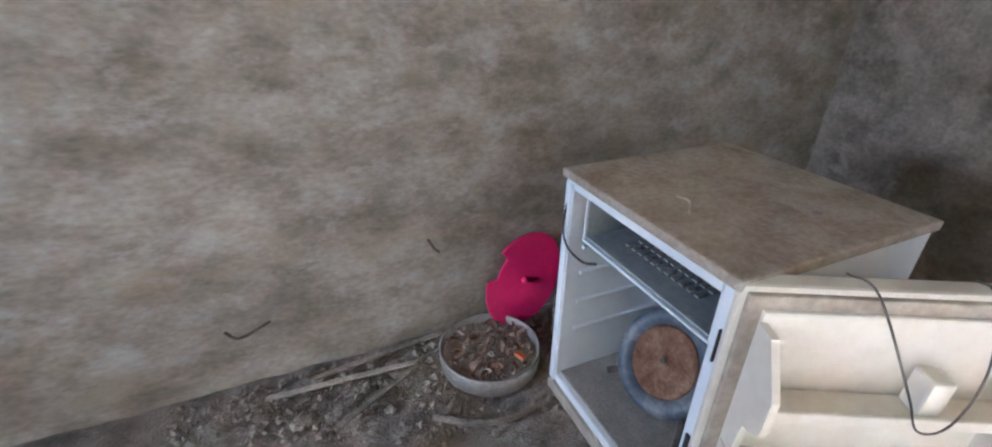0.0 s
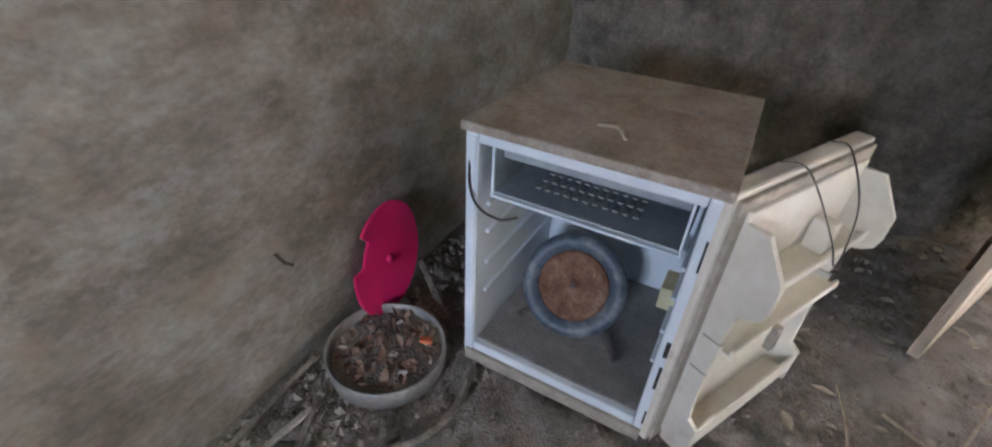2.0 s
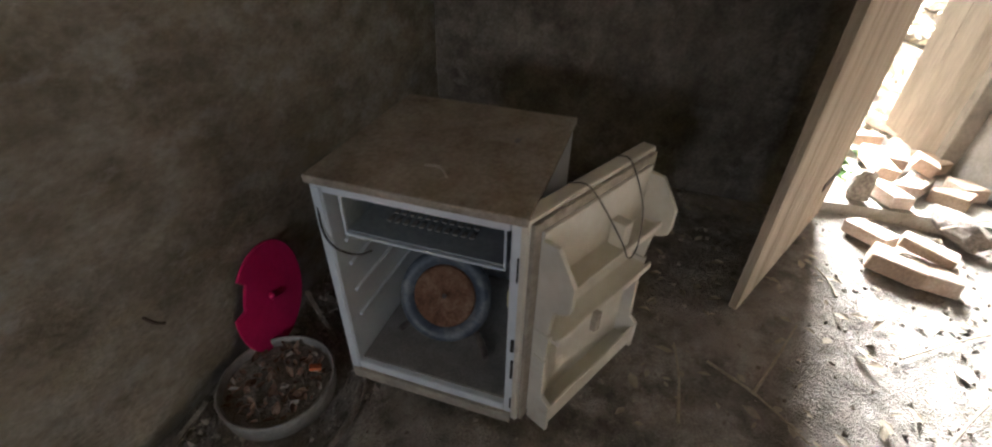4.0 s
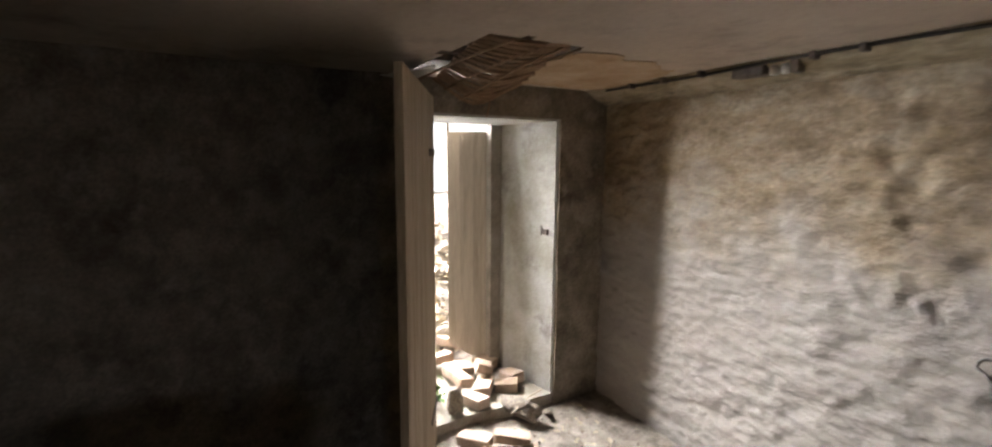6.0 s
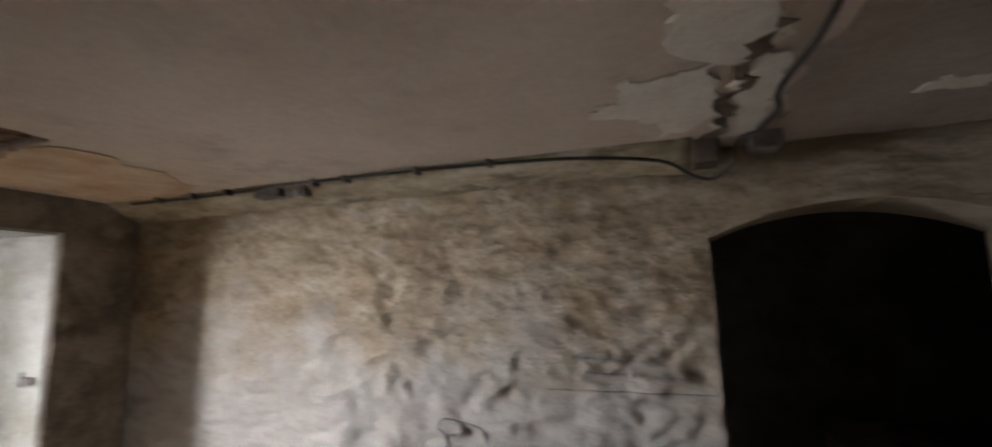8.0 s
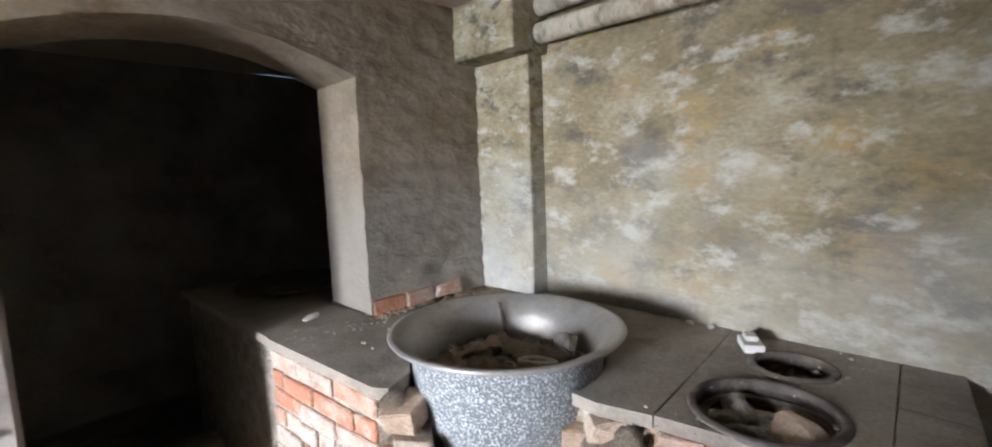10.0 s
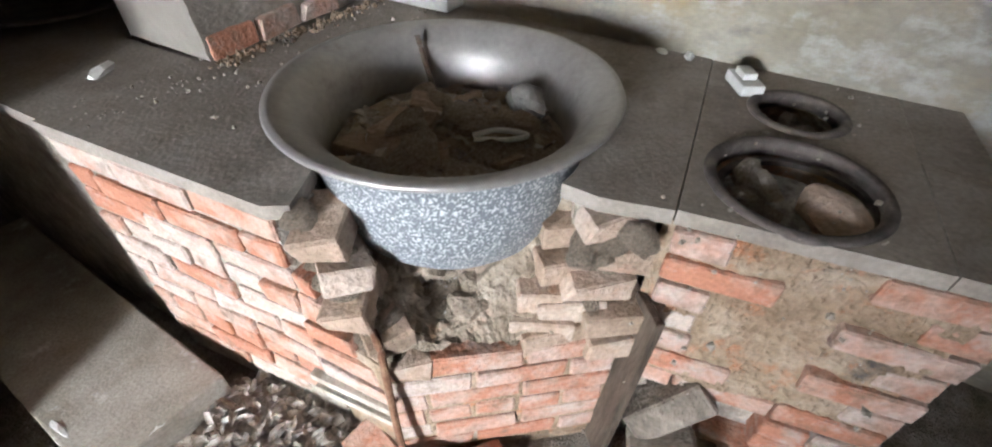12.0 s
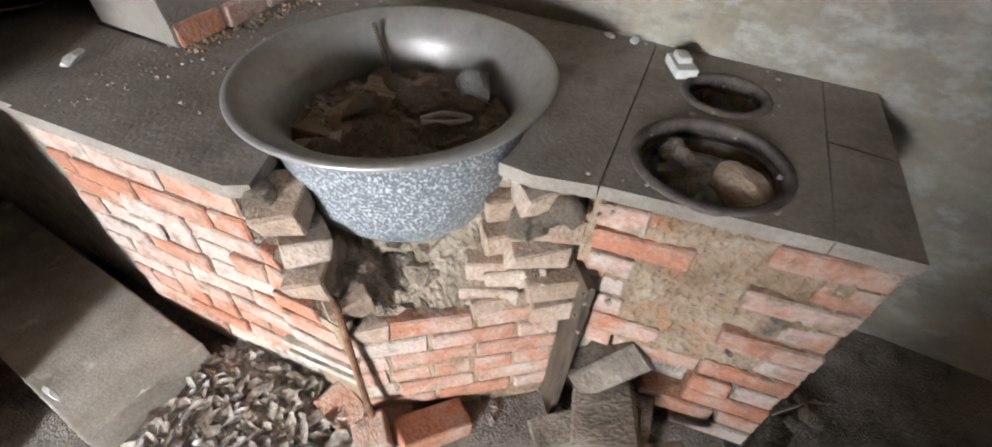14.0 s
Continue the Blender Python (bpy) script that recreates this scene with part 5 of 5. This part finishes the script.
# flat lumps of broken mortar on the slope
for k in range(15):
    u, q_ = rnd.uniform(0.12, 0.5), rnd.random()
    c = fa + fd * u + fn * (0.05 + 0.16 * q_)
    part("mortar_lump", stone_mesh(200 + k, rnd.uniform(0.07, 0.14), rnd.uniform(0.06, 0.1), rnd.uniform(0.03, 0.055), 2, 0.3), M_SLOPE, stove).matrix_world = pose(c.x, c.y, 0.515 + 0.09 * q_, rnd.uniform(-22, 22), rnd.uniform(-22, 22), rnd.uniform(0, 360))
# rubble and crumbs on the ledge under the pot
CLOD = []
for m_ in stone_me:
    me = m_.copy()
    me.materials[0] = M_SLOPE
    CLOD.append(me)
for k in range(80):
    u = rnd.random()
    v_ = rnd.random()
    x = -0.60 - 0.33 * u - 0.16 * v_
    y = -1.08 + 0.42 * u - 0.10 * v_
    sz = rnd.uniform(0.03, 0.10)
    ob = new("clod", CLOD[rnd.randrange(8)])
    ob.matrix_world = pose(x, y, 0.47 + 0.12 * v_ * rnd.uniform(0.7, 1.1), rnd.uniform(-25, 25), rnd.uniform(-25, 25), rnd.uniform(0, 360)) @ Matrix.Diagonal((sz, sz * 0.8, sz * 0.6, 1))
    ob.parent = stove
for k in range(96):
    ob = new("clod", CLOD[rnd.randrange(8)])
    sz = rnd.uniform(0.03, 0.1)
    if k % 2:
        u = rnd.random()
        p = (-0.625 + rnd.gauss(0, 0.018), -1.20 + 0.16 * u + rnd.gauss(0, 0.02), 0.82 - 0.34 * u)
    else:
        u = rnd.random()
        p = (-0.955 + 0.05 * u + rnd.gauss(0, 0.02), -0.64 - 0.1 * u + rnd.gauss(0, 0.025), 0.82 - 0.33 * u)
    ob.matrix_world = pose(*p, rnd.uniform(-40, 40), rnd.uniform(-40, 40), rnd.uniform(0, 360)) @ Matrix.Diagonal((sz, sz * 0.8, sz * 0.7, 1))
    ob.parent = stove
crumbs("stove_crumbs", M_MORTAR, 1100, lambda r: (lambda u, w: (-0.60 - 0.33 * u - 0.16 * w, -1.06 + 0.42 * u - 0.10 * w, 0.495 + 0.12 * w))(r.random(), r.random()), 0.004, 0.02, "loose mortar crumbs on the broken ledge", 41)
crumbs("slab_crumbs", M_MORTAR, 420, lambda r: (r.uniform(-1.68, -0.56), r.choice([-1.8, -1.84, -1.6, -0.5, -0.3, -1.82]) + r.gauss(0, 0.05), STOVE + 0.002), 0.002, 0.012, "mortar crumbs over the stove top", 42)
crumbs("jamb_crumbs", M_CLAY, 260, lambda r: (r.uniform(-1.66, -0.9), Y3 + 0.03 + abs(r.gauss(0, 0.03)), STOVE + 0.003), 0.004, 0.022, "crumbs of fallen plaster at the wall foot", 43)
# exposed brick at the foot of the arch jamb
for k in range(3):
    ob = new("brick", BAT[k])
    ob.matrix_world = pose(-1.02 - 0.17 * k, Y3 - 0.034, STOVE + 0.034 + 0.004 * k, 0, 3 * k, 2)
    ob.parent = stove

# split dark board standing at the front corner
tagged(part("board", box(-0.011, 0.011, -0.05, 0.05, 0, 0.62, bevel=0.003, m=pose(-0.885, -0.565, 0.0, 2, -4, -50)), M_DARKWOOD), "dark split board standing against the stove front", "board")
# slats pressed in the brick face
for z in (0.30, 0.24):
    tagged(part("slat", box(-0.012, 0.012, -0.13, 0.13, -0.012, 0.012, bevel=0.002, m=pose(-0.562, -1.14, z, 4, 0, 4)), M_GREYWOOD), "grey slat wedged in the brick face", "slat", "slats in the stove")

# the pot
pot = empty("cooking_pot", (CX, CY, 0.022), label="large aluminium wok pot with a speckled body, full of rubble", category="pot")
part("bowl", lathe([(0.372, 0.948), (0.378, 0.955), (0.374, 0.962), (0.36, 0.962), (0.325, 0.945), (0.295, 0.915), (0.28, 0.88), (0.268, 0.80), (0.25, 0.72), (0.2, 0.68), (0, 0.67), (0, 0.66), (0.2, 0.67), (0.256, 0.72), (0.275, 0.80), (0.287, 0.88), (0.30, 0.91), (0.33, 0.938)], 96, True), M_ALU, pot, "dusty aluminium rim and bowl", smooth=True)
part("body", lathe([(0.315, 0.925), (0.31, 0.90), (0.304, 0.82), (0.293, 0.73), (0.268, 0.66), (0.22, 0.605), (0.16, 0.582), (0, 0.575)], 96), M_GRANITE, pot, "grey speckled enamel body", smooth=True)


def in_pot(r, rad=0.25):
    a, d = r.uniform(0, 6.28), rad * math.sqrt(r.random())
    return (CX + d * math.cos(a), CY + d * math.sin(a), 0.845 + 0.03 * (1 - d / rad) + 0.015 * r.random())


part("earth", lathe([(0.272, 0.812), (0.2, 0.836), (0.1, 0.848), (0, 0.852)], 40), M_SLOPE, pot, "dark earth filling")
for k in range(38):
    x, y, z = in_pot(rnd, 0.22)
    sz = rnd.uniform(0.05, 0.17)
    loose("rubble_piece", CLOD[rnd.randrange(8)] if k % 3 else DUSTY[4 + k % 4], (x, y, z - 0.01), (rnd.uniform(-20, 20), rnd.uniform(-20, 20), rnd.uniform(0, 360)), (sz, sz * 0.7, sz * 0.3) if k % 3 else (0.8, 0.8, 0.5), "dusty rubble piece lying in the pot", "rubble", "rubble in the pot")
leaf_cloud("pot_litter", M_LEAFDRY, 190, in_pot, 0.055, "scraps and litter in the pot", 51, 0.4)
tagged(part("bag", stone_mesh(77, 0.15, 0.10, 0.07, 3, 0.5), M_DUSTGREY), "crumpled dusty grey bag in the pot", "bag").matrix_world = pose(-1.14, -0.97, 0.86, 12, 10, 30)
tagged(part("wire_loop", tube(bend([(-0.93, -0.99, 0.9), (-0.96, -0.93, 0.9), (-1.0, -0.90, 0.9), (-0.98, -0.96, 0.905), (-0.94, -1.0, 0.9)], 6), 0.006, 6), M_WHITECHUNK), "white plastic loop in the pot", "scrap")
tagged(part("stick", tube(bend([(-1.14, -1.24, 0.85), (-1.17, -1.29, 0.92), (-1.175, -1.31, 0.975)], 5), 0.008, 6), M_DARKWOOD), "short dark stick leaning in the pot", "stick")

# loose things on the stove
def chunk(name, at, sx, sy, sz, rz, mat, label, cat, seed):
    tagged(part(name, stone_mesh(seed, sx, sy, sz, 1, 0.2), mat), label, cat).matrix_world = pose(*at, 0, 0, rz)


tile = empty("tile_piece", (-1.555, -0.535, STOVE), 30, label="white broken tile piece lying on the stove top", category="tile")
part("piece", box(-0.055, 0.055, -0.03, 0.03, 0.0, 0.028, bevel=0.005), M_WHITECHUNK, tile)
part("ridge", box(-0.035, 0.02, -0.018, 0.018, 0.028, 0.046, bevel=0.004), M_WHITECHUNK, tile)
chunk("plaster_bit", (-1.655, -0.70, STOVE), 0.06, 0.035, 0.025, 10, M_WHITECHUNK, "small white plaster bit by the wall", "plaster", 61)
chunk("plaster_bit", (-1.66, -0.78, STOVE), 0.05, 0.03, 0.02, 60, M_FLAKE, "small pale plaster bit by the wall", "plaster", 62)
chunk("shard", (-0.74, -2.02, STOVE), 0.13, 0.05, 0.03, 25, M_WHITECHUNK, "pale curled shard on the stove top", "shard", 63)
chunk("plaster_bit", (-1.0, -0.52, STOVE - 0.14), 0.06, 0.05, 0.05, 15, M_WHITECHUNK, "white plaster crumb in the clay hollow", "plaster", 64)
tagged(part("clay_lump", stone_mesh(91, 0.17, 0.12, 0.085, 3, 0.22), M_DUSTBRICK), "orange burnt clay lump dropped into the cooking hole", "clay").matrix_world = pose(-1.12, -0.29, 0.795, 8, 10, 40)
for k in range(5):
    loose("clinker", stone_me[k], (-1.22 + 0.05 * k, -0.46 + 0.035 * (k % 2), 0.805), (10 * k, 20, 50 * k), (0.09, 0.07, 0.06), "burnt clinker lump in the cooking hole", "clinker", "clinker in the hole")
for k in range(4):
    loose("clinker", stone_me[k + 3], (-1.52 + 0.04 * k, -0.40 + 0.03 * (k % 2), 0.79), (10 * k, 20, 70 * k), (0.08, 0.06, 0.06), "burnt clinker lump in the cooking hole", "clinker", "clinker in the small hole")
rod = empty("iron_rod", (0, 0, 0), label="rusty iron rod hooked on the broken brickwork", category="rod")
part("bar", tube(bend([(-0.63, -1.10, 0.60), (-0.585, -1.03, 0.60), (-0.565, -1.0, 0.55), (-0.545, -0.985, 0.3), (-0.53, -0.965, 0.02)], 6), 0.009, 8), M_RUST, rod)
for at, rot, sc, me in (((-0.52, -0.93, 0.035), (0, 0, 20), (1, 1, 1), FULL[1]), ((-0.62, -0.83, 0.05), (8, -14, -35), (1, 1, 1), FULL[2]), ((-0.52, -1.05, 0.05), (10, 5, 75), (1.1, 1, 1), FULL[3]), ((-0.50, -0.95, 0.1), (0, 10, -40), (0.6, 1, 0.9), BAT[1])):
    loose("brick", me, at, rot, sc, "fallen brick leaning at the stove foot", "brick", "fallen bricks")
for at, rot, sc, me in (((-0.83, -0.38, 0.17), (12, -6, 20), (0.9, 1.7, 1.3), FULL[0]), ((-0.96, -0.43, 0.26), (25, 38, -55), (1.0, 1.0, 1.6), FULL[1]), ((-0.80, -0.22, 0.1), (35, 10, -60), (1.0, 1.3, 1.0), FULL[2]), ((-0.93, -0.3, 0.07), (0, 20, 10), (1, 1, 1), BAT[3]), ((-0.78, -0.48, 0.06), (10, 10, -50), (1, 1, 1), BAT[0]), ((-0.80, -0.34, 0.06), (0, 4, 15), (1.2, 1.5, 1.6), FULL[3])):
    loose("block", me.copy(), at, rot, sc, "grey-brown block tumbled before the stove opening", "block", "tumbled blocks").data.materials[0] = M_RUBBLE
for k in range(16):
    sz = rnd.uniform(0.05, 0.12)
    loose("rubble_piece", stone_me[rnd.randrange(8)], (rnd.uniform(-1.3, -0.72), rnd.uniform(-0.5, 0.25) if k % 2 else rnd.uniform(0.06, 0.3), 0.0), (0, 0, rnd.uniform(0, 360)), (sz, sz * 0.8, sz * 0.5), "dusty rubble lying at the stove foot", "rubble", "rubble at the stove")
# concrete beam on the floor through the arch
beam = empty("concrete_beam", (-0.30, -2.0, 0), label="concrete slab lying on the floor through the arch", category="slab")
part("slab", box(-0.18, 0.18, -0.9, 0.40, 0.03, 0.145, bevel=0.008, m=pose(0, 0, 0, 0, 0, -3)), M_CONCRETE, beam)
part("spall", stone_mesh(81, 0.025, 0.12, 0.02, 2, 0.4), M_WHITECHUNK, beam, "white lime spall on the edge").location = (0.165, 0.18, 0.13)
part("lime_crust", stone_mesh(82, 0.07, 0.025, 0.02, 2, 0.4), M_WHITECHUNK, beam).location = (0.03, 0.385, 0.13)
# heap of dry leaves between slab and stove
leaf_cloud("leaf_litter", M_LEAFDRY, 2600, lambda r: (lambda x, y: (x, y, 0.02 + 0.07 * max(0, 1 - ((x + 0.35) / 0.3) ** 2) * r.random()))(r.uniform(-0.62, -0.02), r.uniform(-1.58, -0.8)), 0.058, "heap of crumpled dry leaves and litter", 71, 0.35)
crumbs("stove_foot_crumbs", M_RUBBLE, 1300, lambda r: (r.uniform(-1.4, 0.1), r.uniform(-1.6, 0.5), 0.004), 0.004, 0.022, "crumbs and dust at the stove foot", 72)
for k in range(7):
    a = (rnd.uniform(-1.3, -1.0), rnd.uniform(0.06, 0.2), 0.01)
    b = (a[0] + rnd.uniform(-0.15, 0.2), a[1] + rnd.uniform(0.0, 0.2), 0.02)
    tagged(part("twig", tube([a, b], 0.005, 5), M_STRAW), "thin twig lying beside the stove", "stick", "twigs at the stove")
rear = empty("rear_pan", (-0.95, -2.72, STOVE), label="wide dark pan on the rear stove beyond the arch", category="pan")
part("bowl", lathe([(0.30, 0.03), (0.31, 0.036), (0.3, 0.042), (0.25, 0.02), (0.0, -0.003), (0.0, 0.0)], 56), M_CAST, rear, smooth=True)
